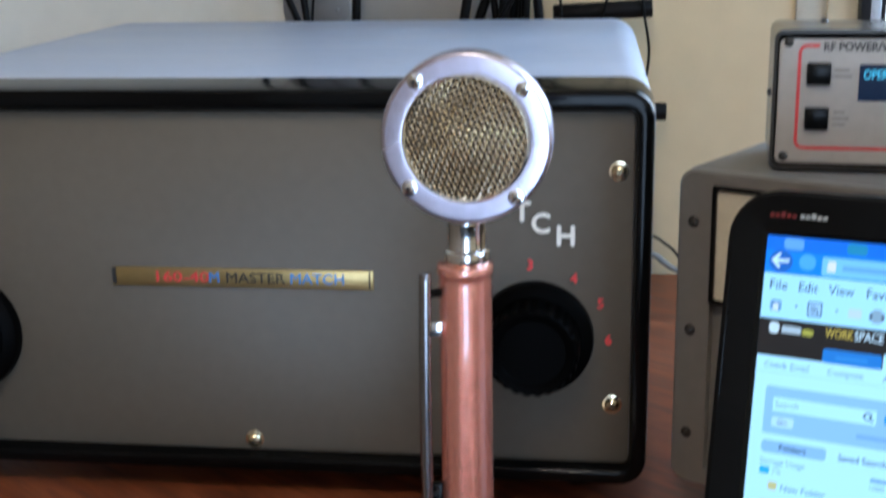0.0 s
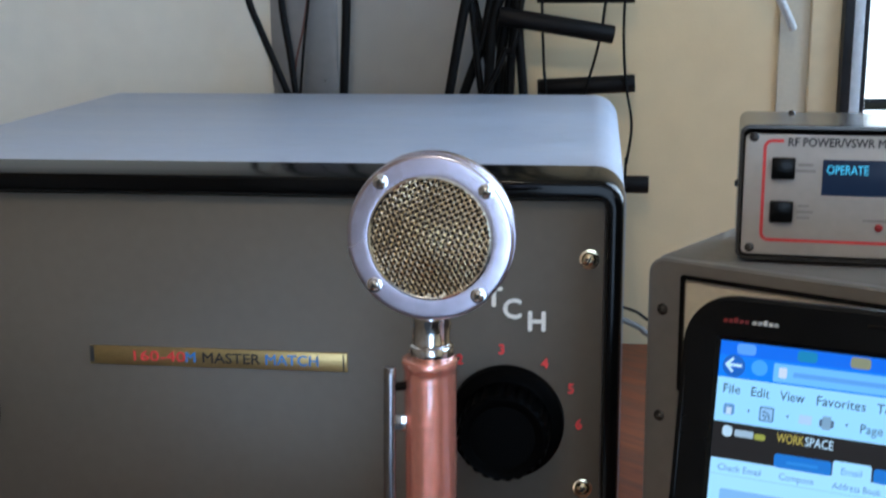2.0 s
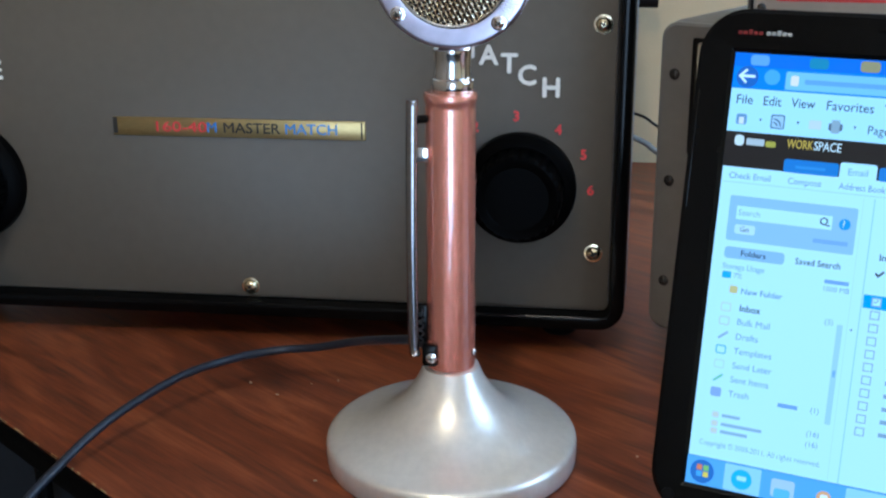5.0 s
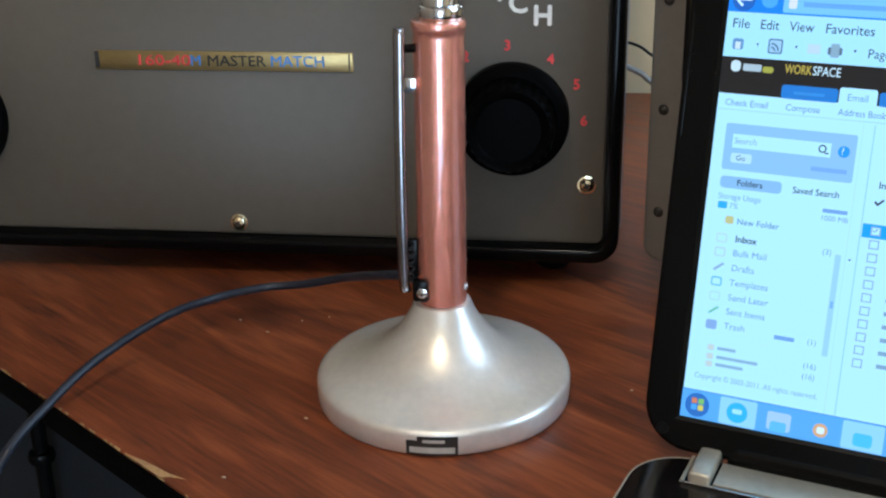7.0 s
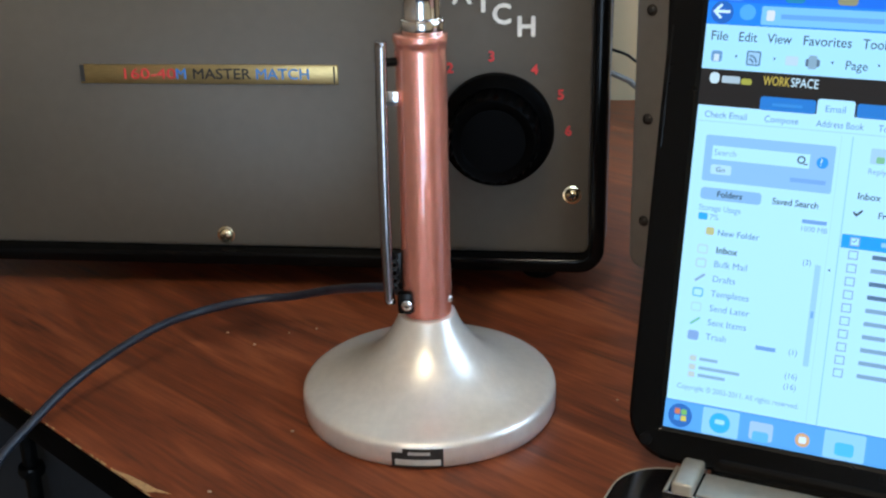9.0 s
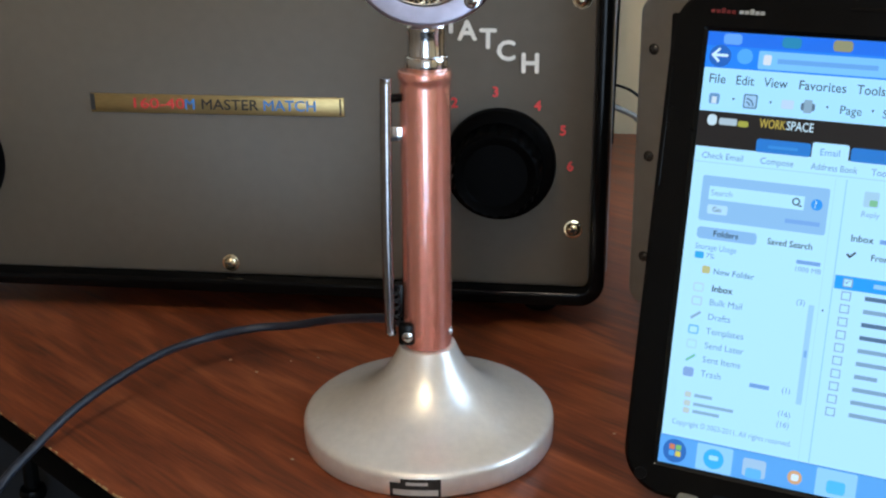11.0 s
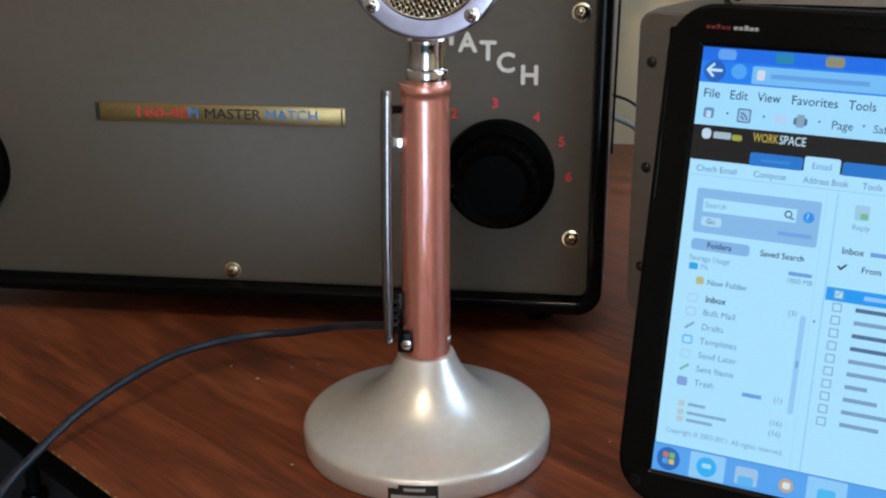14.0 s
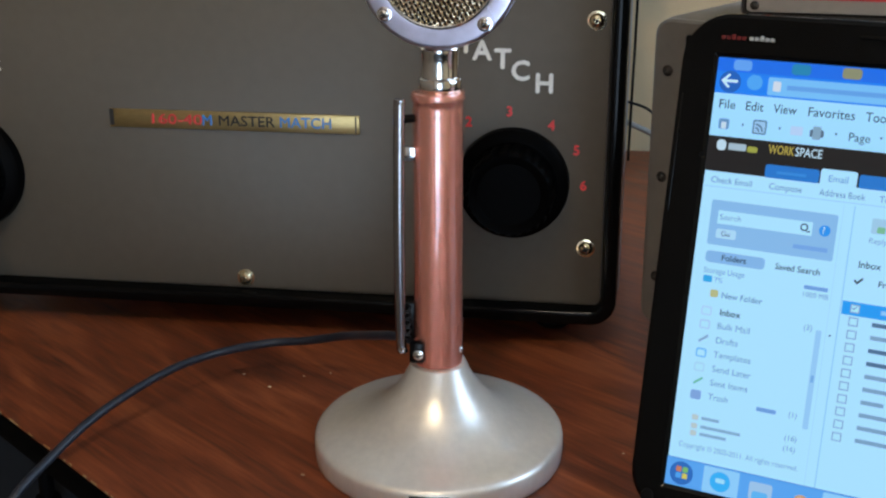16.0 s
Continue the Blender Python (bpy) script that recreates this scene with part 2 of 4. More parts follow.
def smooth_line(pts, n):
    """Catmull-Rom through the points, n steps a span."""
    p = [Vector(q) for q in pts]
    p = [p[0] * 2 - p[1]] + p + [p[-1] * 2 - p[-2]]
    out = []
    for i in range(1, len(p) - 2):
        for k in range(n):
            t = k / n
            a, b, c, d = p[i - 1], p[i], p[i + 1], p[i + 2]
            out.append(0.5 * (2 * b + (c - a) * t + (2 * a - 5 * b + 4 * c - d) * t * t + (3 * b - a - 3 * c + d) * t ** 3))
    return out + [p[-2]]


def sweep(pts, radius, sides=10, bm=None, n=8, flat=1.0, closed_ends=True):
    """A round bar or cable along a smooth line."""
    bm = bm or bmesh.new()
    line = smooth_line(pts, n) if n > 1 else [Vector(q) for q in pts]
    rings, up = [], Vector((0.13, 0.31, 0.94))
    for i, q in enumerate(line):
        d = (line[min(i + 1, len(line) - 1)] - line[max(i - 1, 0)]).normalized()
        s = d.cross(up)
        if s.length < 0.05:
            s = d.cross(Vector((1, 0, 0)))
        s.normalize()
        w = s.cross(d).normalized()
        rings.append([bm.verts.new(q + s * (radius * math.cos(a)) + w * (radius * flat * math.sin(a))) for a in (2 * math.pi * k / sides for k in range(sides))])
    for a, b in zip(rings, rings[1:]):
        for k in range(sides):
            bm.faces.new((a[k], a[(k + 1) % sides], b[(k + 1) % sides], b[k]))
    if closed_ends:
        bm.faces.new(rings[0][::-1])
        bm.faces.new(rings[-1])
    return bm


def rrect(x0, x1, z0, z1, r, n=6):
    """Corner-rounded rectangle as (x, z) pairs, anticlockwise."""
    out = []
    for cx, cz, a0 in ((x1 - r, z1 - r, 0), (x0 + r, z1 - r, 90), (x0 + r, z0 + r, 180), (x1 - r, z0 + r, 270)):
        out += [(cx + r * math.cos(radians(a0 + 90 * k / n)), cz + r * math.sin(radians(a0 + 90 * k / n))) for k in range(n + 1)]
    return out


def shell(loops, caps=(False, False), bm=None):
    """Skins a row of loops: (list of (x, z), y)."""
    bm = bm or bmesh.new()
    rings = [[bm.verts.new((x, y, z)) for x, z in pts] for pts, y in loops]
    for a, b in zip(rings, rings[1:]):
        for k in range(len(a)):
            bm.faces.new((a[k], a[(k + 1) % len(a)], b[(k + 1) % len(a)], b[k]))
    if caps[0]:
        bm.faces.new(rings[0])
    if caps[1]:
        bm.faces.new(rings[-1])
    return bm


TEXTS = {}


def text_mesh(words, size, material, depth=0.0002, bold=0.0, squeeze=1.0):
    """Letters in the built-in font, centred, lying in x-z and facing -y."""
    key = (words, size, material.name, depth, bold, squeeze)
    if key in TEXTS:
        return TEXTS[key]
    c = bpy.data.curves.new("letters", "FONT")
    c.body, c.size, c.align_x, c.align_y, c.extrude, c.offset = words, size, "CENTER", "CENTER", depth, 0.0
    c.resolution_u = 3
    ob = new("letters", c)
    me = bpy.data.meshes.new_from_object(ob.evaluated_get(bpy.context.evaluated_depsgraph_get()))
    bpy.data.objects.remove(ob)
    bpy.data.curves.remove(c)
    me.transform(pose(0, 0, 0, 90) @ Matrix.Diagonal((squeeze, 1, 1, 1)))
    if bold:
        bm = bmesh.new()
        for dx, dz, dy in ((0, 0, 0), (-bold, 0, 1), (bold, 0, 2), (0, -bold, 3), (0, bold, 4)):
            n = len(bm.verts)
            bm.from_mesh(me)
            for v in list(bm.verts)[n:]:
                v.co += Vector((dx, -0.000012 * dy, dz))
        bm.to_mesh(me)
        bm.free()
    me.materials.clear()
    me.materials.append(material)
    TEXTS[key] = me
    return me


def screw_head(name, parent, m, r, material, domed=0.55):
    """A domed Phillips head facing local -y."""
    turn = pose(0, 0, 0, 90)
    bm = lathe([(r * 1.25, 0), (r * 1.25, r * 0.12), (r, r * 0.16), (r * 0.92, r * 0.38), (r * 0.7, r * domed * 0.95), (r * 0.36, r * (domed + 0.12)), (r * 0.3, r * domed * 0.6), (0, r * domed * 0.6)], 20, turn)
    ob = part(name, bm, material, parent, m=m)
    cross = box(r * 1.05, r * 0.1, r * 0.2, (0, -r * (domed + 0.1), 0))
    box(r * 0.2, r * 0.1, r * 1.05, (0, -r * (domed + 0.1), 0), bm=cross)
    part("slot", cross, BLACKINK, ob, smooth=False)
    return ob


# ---------------------------------------------------------------- the room
def slab(name, x0, x1, y0, y1, z0, z1, material, label, category="wall"):
    ob = part(name, span(x0, x1, y0, y1, z0, z1), material, smooth=False)
    return tagged(ob, label, category, kind="structure")


FLOOR, CEILING, WY = -0.74, 1.72, 0.70
WX0, WX1, WZ0, WZ1 = 0.3355, 1.24, 0.185, 1.10
slab("floor", -1.9, 1.6, -2.5, 0.82, FLOOR - 0.05, FLOOR, CARPET, "dark blue-grey carpeted floor under the desk", "floor")
slab("ceiling", -1.9, 1.6, -2.5, 0.82, CEILING, CEILING + 0.05, CEIL, "plain off-white painted ceiling", "ceiling")
bm = span(-1.8, WX0, WY, WY + 0.1, FLOOR, CEILING)
span(WX1, 1.6, WY, WY + 0.1, FLOOR, CEILING, bm=bm)
span(WX0, WX1, WY, WY + 0.1, FLOOR, WZ0, bm=bm)
span(WX0, WX1, WY, WY + 0.1, WZ1, CEILING, bm=bm)
tagged(part("wall_north", bm, WALL, smooth=False), "cream painted wall behind the radio equipment", "wall", kind="structure")
bm = span(-1.8, -0.10, -2.5, -2.4, FLOOR, CEILING)
span(0.82, 1.6, -2.5, -2.4, FLOOR, CEILING, bm=bm)
span(-0.10, 0.82, -2.5, -2.4, FLOOR, FLOOR + 0.03, bm=bm)
span(-0.10, 0.82, -2.5, -2.4, 0.62, CEILING, bm=bm)
tagged(part("wall_south", bm, mat("white_wall_paint", (0.72, 0.71, 0.72), 0.7, vary=0.03, scale=6), smooth=False), "white painted wall with a wide glazed opening", "wall", kind="structure")
# unseen wall, made dark and set close to hold light off the left
slab("wall_west", -0.95, -0.85, -2.5, 0.82, FLOOR, CEILING, mat("dark_brown_blocker", (0.20, 0.14, 0.09), 0.5, vary=0.15, scale=8), "unseen dark brown side wall added close by to dim the left")
bm = span(1.5, 1.6, -2.4, -0.67, FLOOR, CEILING)
span(1.5, 1.6, 0.37, 0.7, FLOOR, CEILING, bm=bm)
span(1.5, 1.6, -0.67, 0.37, FLOOR, 0.28, bm=bm)
span(1.5, 1.6, -0.67, 0.37, 1.62, CEILING, bm=bm)
tagged(part("wall_east", bm, WALL, smooth=False), "cream painted side wall with a large window", "wall", kind="structure")
slab("backdrop_east", 3.0, 3.02, -3.0, 3.0, -1, 4, glow("side_daylight", (0.72, 0.86, 1.0), 3.0), "pale daylight outside the side window", "backdrop")
slab("backdrop_south", -2.0, 3.0, -4.02, -4.0, -1, 3, glow("pale_daylight", (0.75, 0.87, 1.0), 3.0), "pale overcast daylight outside the window", "backdrop")
slab("backdrop_north", -0.5, 5.0, 4.0, 4.02, -1.5, 4, glow("bright_daylight", (0.86, 0.95, 1.0), 3.5), "bright hazy daylight outside the window", "backdrop")

# the window beside the equipment: painted trim, dark frame with a bright metal stop
win = thing("window_1", pose(0, 0, 0), "dark metal framed window with bright daylight behind", "window", kind="structure")
frame_bm = span(0.3098, 0.3195, WY - 0.022, WY + 0.06, WZ0, WZ1, 0.002)
part("window_frame", frame_bm, DARKMETAL, win)
part("window_stop", span(0.3197, 0.3305, WY - 0.014, WY + 0.05, WZ0, WZ1, 0.002), mat("pale_aluminium", (0.55, 0.62, 0.68), 0.45), win, "bright aluminium strip")
part("sash", span(0.3307, 0.3362, WY - 0.01, WY + 0.06, WZ0, WZ1, 0.002), DARKMETAL, win)
part("bottom_rail", span(WX0 + 0.0125, WX1, WY - 0.01, WY + 0.06, WZ0, WZ0 + 0.02, 0.002), DARKMETAL, win)
part("top_rail", span(WX0 + 0.0125, WX1, WY - 0.01, WY + 0.06, WZ1 - 0.02, WZ1, 0.002), DARKMETAL, win)
part("trim", span(0.2806, 0.3096, WY - 0.010, WY - 0.0005, FLOOR, CEILING, 0.002), TRIMW, win, "off-white painted wooden trim")
tagged(part("trim", span(0.2518, 0.2808, WY - 0.004, WY - 0.0005, FLOOR, CEILING, 0.001), mat("dull_grey_strip", (0.52, 0.48, 0.38), 0.7, vary=0.03)), "greyish flat wall strip beside the window", "trim", kind="structure")
tagged(part("wall_board", span(-1.78, -0.2625, WY - 0.003, WY - 0.0003, FLOOR, CEILING), mat("off_white_board", (0.70, 0.69, 0.62), 0.7, vary=0.02, scale=9, bump=0.1), smooth=False), "off-white painted board covering the wall", "wall board", kind="structure")
# greyer zone of the wall, drawn as a thin flat sheet
tagged(part("wall_board", span(-0.2622, -0.012, WY - 0.003, WY - 0.0003, FLOOR, CEILING), mat("grey_wall_zone", (0.31, 0.30, 0.28), 0.7, vary=0.02, scale=9, bump=0.1), smooth=False), "dull grey zone of the wall behind hanging cables", "wall board", kind="structure")
# garden rail and shrubs outside
rail = thing("garden_railing", pose(0.7, 1.9, 0), "dark metal railing outside the window", "railing")
part("top_rail", sweep([(-0.4, 0, 0.139), (0.2, 0, 0.146), (0.8, 0, 0.150)], 0.012, 8), DARKMETAL, rail)
for k in range(8):
    part("baluster", sweep([(-0.35 + 0.15 * k, 0, -0.9), (-0.35 + 0.15 * k, 0, 0.159)], 0.008, 6, n=1), DARKMETAL, rail)
tagged(part("ground", span(-8, 8, 0.83, 12, -0.95, -0.9), mat("lawn", (0.10, 0.13, 0.07), 0.9, vary=0.2, scale=3), smooth=False), "dull green ground outside the window", "ground", kind="structure")

# ---------------------------------------------------------------- the desk
EDGE = math.atan2(-0.105, 0.133)
desk = thing("desk", Matrix.Translation((-0.236, 0.0, 0)) @ Matrix.Rotation(EDGE, 4, "Z"), "dark walnut laminate desk with a chipped black front edge", "desk")


def desk_local(x, y):
    q = Matrix.Rotation(-EDGE, 4, "Z") @ Vector((x + 0.236, y, 0))
    return q.x, q.y


outline = [(-0.6, 0.0), (0.262, 0.0), desk_local(0.06, -0.36), desk_local(1.3, -0.36), desk_local(1.3, 0.695), desk_local(-0.70, 0.695)]


def prism(pts, z0, z1, bevel=0.0):
    b = bmesh.new()
    vs = [b.verts.new((x, y, z1)) for x, y in pts]
    f = b.faces.new(vs)
    r = bmesh.ops.extrude_face_region(b, geom=[f])
    for v in r["geom"]:
        if isinstance(v, bmesh.types.BMVert):
            v.co.z = z0
    if bevel:
        bmesh.ops.bevel(b, geom=list(b.edges), offset=bevel, segments=2, affect="EDGES", profile=0.5)
    return b


part("desktop", prism(outline, -0.0135, 0.0, 0.0008), WOOD, desk)
part("edge_band", span(-0.6, 0.262, -0.0022, -0.0002, -0.0150, -0.0008, 0.0004), KNOB, desk, "black plastic edging")
chip = bmesh.new()
cl = [(-0.022, 0.0), (-0.008, 0.0030), (0.002, 0.0042), (0.010, 0.0050), (0.021, 0.0078), (0.013, 0.0034), (0.010, 0.0)]
chip.faces.new([chip.verts.new((0.137 + x, y - 0.0003, 0.0004)) for x, y in cl])
part("chipped_edge", chip, CHIPM, desk, "bare chipboard where the laminate has chipped", smooth=False)
random.seed(4)
for k in range(48):
    x = random.uniform(-0.12, 0.24)
    w = random.uniform(0.0008, 0.006)
    part("worn_spot", span(x, x + w, -0.0003, random.uniform(0.0000, 0.0005), -0.0006, 0.0004), CHIPM, desk, smooth=False)
for k, (x, y) in enumerate([(-0.55, 0.04), (-0.45, 0.8), (0.62, 1.05)]):
    part("leg", span(x - 0.02, x + 0.02, y - 0.02, y + 0.02, FLOOR, -0.0140, 0.003), BLACK, desk)

part("side_panel", span(-0.58, 0.25, 0.115, 0.125, FLOOR, -0.0140), mat("slate_board", (0.012, 0.014, 0.018), 0.8, vary=0.1), desk, "dark slate panel under the desktop", smooth=False)

# a black stand below the desk edge
stand = thing("stand", pose(-0.3428, 0.21, FLOOR), "black metal stand with a clamp collar below the desk edge", "stand")
part("pole", sweep([(0, 0, 0), (0, 0, 0.70)], 0.0060, 12, n=1), BLACK, stand)
part("collar", lathe([(0.0062, 0), (0.0095, 0.0005), (0.0105, 0.0045), (0.0095, 0.0085), (0.0062, 0.009)], 20, pose(0, 0, 0.5559)), BLACK, stand)
part("base_plate", lathe([(0, 0), (0.10, 0), (0.10, 0.006), (0.02, 0.014), (0, 0.014)], 32), BLACK, stand)

# crumbs
random.seed(11)
for k, (x, y) in enumerate([(-0.1338, 0.0865), (-0.1128, 0.0712), (-0.0961, 0.0888), (-0.0660, -0.0290), (-0.0911, -0.0879), (0.0989, 0.0175), (-0.0809, 0.0956)]):
    b = bmesh.new()
    n = 6
    rr = random.uniform(0.0004, 0.0008)
    top = [b.verts.new((x + rr * 1.8 * math.cos(6.283 * i / n + k) * random.uniform(.6, 1), y + rr * math.sin(6.283 * i / n + k) * random.uniform(.6, 1), 0.0006)) for i in range(n)]
    low = [b.verts.new((v.co.x, v.co.y, 0.0)) for v in top]
    b.faces.new(top)
    for i in range(n):
        b.faces.new((top[i], top[(i + 1) % n], low[(i + 1) % n], low[i]))
    tagged(part("paper_flake", b, DUST, smooth=False), "tiny pale flake lying on the desk", "debris", "flakes on the desk")

# ---------------------------------------------------------------- antenna tuner
TY = 0.157
tuner = thing("antenna_tuner", pose(-0.1545, TY, 0), "grey metal antenna tuner with black bezel and round knobs", "radio tuner")
X = lambda x: x + 0.1545
X0, X1 = -0.2498, 0.2480
case = shell([(rrect(X0 + 0.002, X1 + 0.0005, 0.0205, 0.2614, 0.018, 8), 0.018), (rrect(X0 + 0.002, X1 + 0.0005, 0.0205, 0.2626, 0.020, 8), 0.045), (rrect(X0 + 0.002, X1 + 0.0005, 0.0205, 0.2715, 0.022, 8), 0.418), (rrect(X0 + 0.005, X1 - 0.004, 0.0235, 0.2680, 0.020, 8), 0.424)], (True, True))
part("case", case, CASE, tuner, "light grey painted metal case")
# bezel: (inset from the side, bottom, top, corner radius, depth), from the back joint round the front lip to the panel
bez = shell([(rrect(X0 + d, X1 - d, zb, zt, r, 8), y) for d, zb, zt, r, y in (
    (0.0, 0.0185, 0.2622, 0.018, 0.024), (-0.0002, 0.0182, 0.2632, 0.018, 0.0235), (-0.0001, 0.0183, 0.2630, 0.018, 0.020), (0.0006, 0.0190, 0.2612, 0.017, 0.004),
    (0.0010, 0.0194, 0.2598, 0.016, -0.0064), (0.0014, 0.0198, 0.2593, 0.016, -0.0080), (0.0020, 0.0203, 0.2587, 0.015, -0.0090), (0.0030, 0.0212, 0.2576, 0.014, -0.0095),
    (0.0085, 0.0268, 0.2510, 0.009, -0.0095), (0.0095, 0.0280, 0.2498, 0.008, -0.0092), (0.0101, 0.0288, 0.2490, 0.007, -0.0082), (0.0112, 0.0300, 0.2464, 0.006, 0.001))])
part("bezel", bez, BEZEL, tuner, "black moulded bezel with rounded corners")
part("front_panel", shell([(rrect(X0 + 0.0114, X1 - 0.0114, 0.0303, 0.2458, 0.003, 2), 0.006), (rrect(X0 + 0.0114, X1 - 0.0114, 0.0303, 0.2458, 0.003, 2), 0.0004), (rrect(X0 + 0.0118, X1 - 0.0118, 0.0308, 0.2453, 0.003, 2), 0.0)], (True, True)), PANEL, tuner, "plain grey painted front panel")
for sx, sy in ((-0.21, 0.04), (0.205, 0.04), (-0.21, 0.38), (0.205, 0.38)):
    part("foot", lathe([(0, 0), (0.010, 0), (0.012, 0.002), (0.013, 0.0204), (0, 0.0204)], 20, pose(sx, sy, 0)), RUBBER, tuner)
for x, z in ((0.0734, 0.2115), (0.0718, 0.0686), (-0.152, 0.0376)):
    screw_head("panel_screw", tuner, pose(X(x), 0, z, 0, random.uniform(0, 90), 0), 0.0047, SCREWM, 0.7)

name_plate = part("name_plate", span(-0.0825, 0.0825, -0.0014, 0, 0.1377, 0.1497, 0.0005), BRASS, tuner, "brass name plate with coloured lettering")
part("left_end", span(-0.0822, -0.0795, -0.0017, -0.0013, 0.139, 0.1495), BLACKINK, name_plate, smooth=False)
part("right_end", span(0.0796, 0.0806, -0.0017, -0.0013, 0.1385, 0.1490), BLACKINK, name_plate, smooth=False)


def fitted(words, size, material, width, bold=0.0):
    """Letters drawn to a given width."""
    me = text_mesh(words, size, material, 0.0002, bold)
    wide = max(v.co.x for v in me.vertices) - min(v.co.x for v in me.vertices)
    return text_mesh(words, size, material, 0.0002, bold, width / wide)


for word, x, w, tint in (("160-40", -0.038, 0.0336, REDINK), ("M", -0.0168, 0.0062, BLUEINK), ("MASTER", 0.009, 0.0369, BLACKINK), ("MATCH", 0.0478, 0.0333, BLUEINK)):
    part("lettering", fitted(word, 0.0094, tint, w, 0.0001), tint, name_plate, m=pose(x, -0.0017, 0.1437))

def single(ch, size, material, bold, width=1.0):
    """One character, centred on its own outline."""
    me = text_mesh(ch, size, material, 0.0002, bold, width).copy()
    mid = [(min(v.co[k] for v in me.vertices) + max(v.co[k] for v in me.vertices)) / 2 for k in (0, 2)]
    me.transform(Matrix.Translation((-mid[0], 0, -mid[1])))
    return me


for ch, x, z in (("M", -0.0095, 0.1966), ("A", 0.0049, 0.1925), ("T", 0.0175, 0.1876), ("C", 0.0285, 0.1806), ("H", 0.0431, 0.1732), ("N", -0.3255, 0.1838), ("E", -0.3125, 0.1783), ("U", -0.338, 0.1873), ("T", -0.351, 0.1893)):
    part("letter", single(ch, 0.0167, WHITEINK, 0.0005), WHITEINK, tuner, m=pose(X(x), -0.0006, z))
for ch, x, z in (("2", -0.003, 0.1482), ("3", 0.0222, 0.1553), ("4", 0.0481, 0.1474), ("5", 0.0639, 0.1321), ("6", 0.0689, 0.1097)):
    part("dial_number", single(ch, 0.0086, REDINK, 0.0003), REDINK, tuner, m=pose(X(x), -0.0006, z))


def knob(parent, x, z, r, crank):
    """A fluted bakelite knob on a skirt, facing -y."""
    bm = lathe([(0, 0), (r, 0), (r, 0.004), (r * 0.985, 0.007), (r * 0.90, 0.0095), (r * 0.80, 0.0105), (r * 0.78, 0.012)], 64, pose(0, 0, 0, 90))
    k = part("knob", bm, KNOB, parent, "glossy black bakelite knob", m=pose(x, -0.0008, z))
    crown, n, seg = bmesh.new(), 24, 144
    prof = [(0.78, 0.0105), (0.775, 0.026), (0.755, 0.0305), (0.70, 0.032), (0.60, 0.0312), (0.55, 0.0295), (0.0, 0.0295)]
    rings = []
    for q, (f, h) in enumerate(prof):
        if f == 0:
            rings.append([crown.verts.new((0, -h, 0))])
            continue
        ring = []
        for i in range(seg):
            a = 2 * math.pi * i / seg
            dent = 0.035 * max(0.0, math.cos(n * a)) if q < 3 else 0
            ring.append(crown.verts.new(((f - dent) * r * math.cos(a), -h, (f - dent) * r * math.sin(a))))
        rings.append(ring)
    for a, b in zip(rings, rings[1:]):
        for i in range(seg):
            crown.faces.new((a[i], a[(i + 1) % seg], b[(i + 1) % seg], b[i]) if len(b) > 1 else (a[i], a[(i + 1) % seg], b[0]))
    part("crown", crown, KNOB, k)
    if crank:
        part("crank_handle", lathe([(0, 0), (0.0085, 0), (0.0095, 0.004), (0.0085, 0.012), (0.009, 0.019), (0.006, 0.022), (0, 0.022)], 24, pose(0.020, -0.030, -0.035, 90)), KNOB, k, "small black crank grip")
        part("crank_arm", sweep([(0, -0.031, 0), (0.020, -0.031, -0.035)], 0.006, 10, n=1), KNOB, k)
    return k


knob(tuner, X(0.0253), 0.1105, 0.0350, False)
knob(tuner, X(-0.3405), 0.1050, 0.0400, True)

# ---------------------------------------------------------------- desk microphone
mic = thing("desk_microphone", pose(0.0006, 0.005, 0), "chrome round-headed desk microphone with copper stem and silver base", "microphone")
prof = [(0, 0), (0.0625, 0), (0.0640, 0.001), (0.0650, 0.003), (0.0654, 0.008), (0.0654, 0.0130), (0.0651, 0.0147), (0.0644, 0.0158), (0.0628, 0.0167), (0.0598, 0.0176), (0.0545, 0.0188), (0.0475, 0.0209),
        (0.0410, 0.0236), (0.0345, 0.0272), (0.0290, 0.0316), (0.0245, 0.0364), (0.0210, 0.0410), (0.0182, 0.0455), (0.0162, 0.0495), (0.0150, 0.0525), (0.0143, 0.0540), (0.0128, 0.0543), (0, 0.0543)]
base_bm = lathe([(r * 1.012, z) for r, z in prof], 96)
for v in base_bm.verts:
    v.co.z += 0.04 * v.co.y * min(1.0, v.co.z / 0.015)
base = part("base", base_bm, BASE, mic, "silver enamelled weighted base")
lab = bmesh.new()
def on_rim(bm, a0, a1, z0, z1, r, n=10):
    vs = [[bm.verts.new((r * math.sin(a0 + (a1 - a0) * i / n), -r * math.cos(a0 + (a1 - a0) * i / n), z)) for i in range(n + 1)] for z in (z0, z1)]
    for i in range(n):
        bm.faces.new((vs[0][i], vs[0][i + 1], vs[1][i + 1], vs[1][i]))
on_rim(lab, -0.150, 0.225, 0.0020, 0.0095, 0.0667)
on_rim(lab, -0.07, 0.225, 0.0095, 0.0118, 0.0667)
label = part("maker_label", lab, BLACKINK, base, "small black rating label", smooth=False)
lab2 = bmesh.new()
on_rim(lab2, -0.125, 0.205, 0.0030, 0.0062, 0.0669)
on_rim(lab2, -0.03, 0.13, 0.0085, 0.0102, 0.0669)
part("label_print", lab2, mat("label_print", (0.45, 0.43, 0.40), 0.5), label, smooth=False)
R = 0.0125
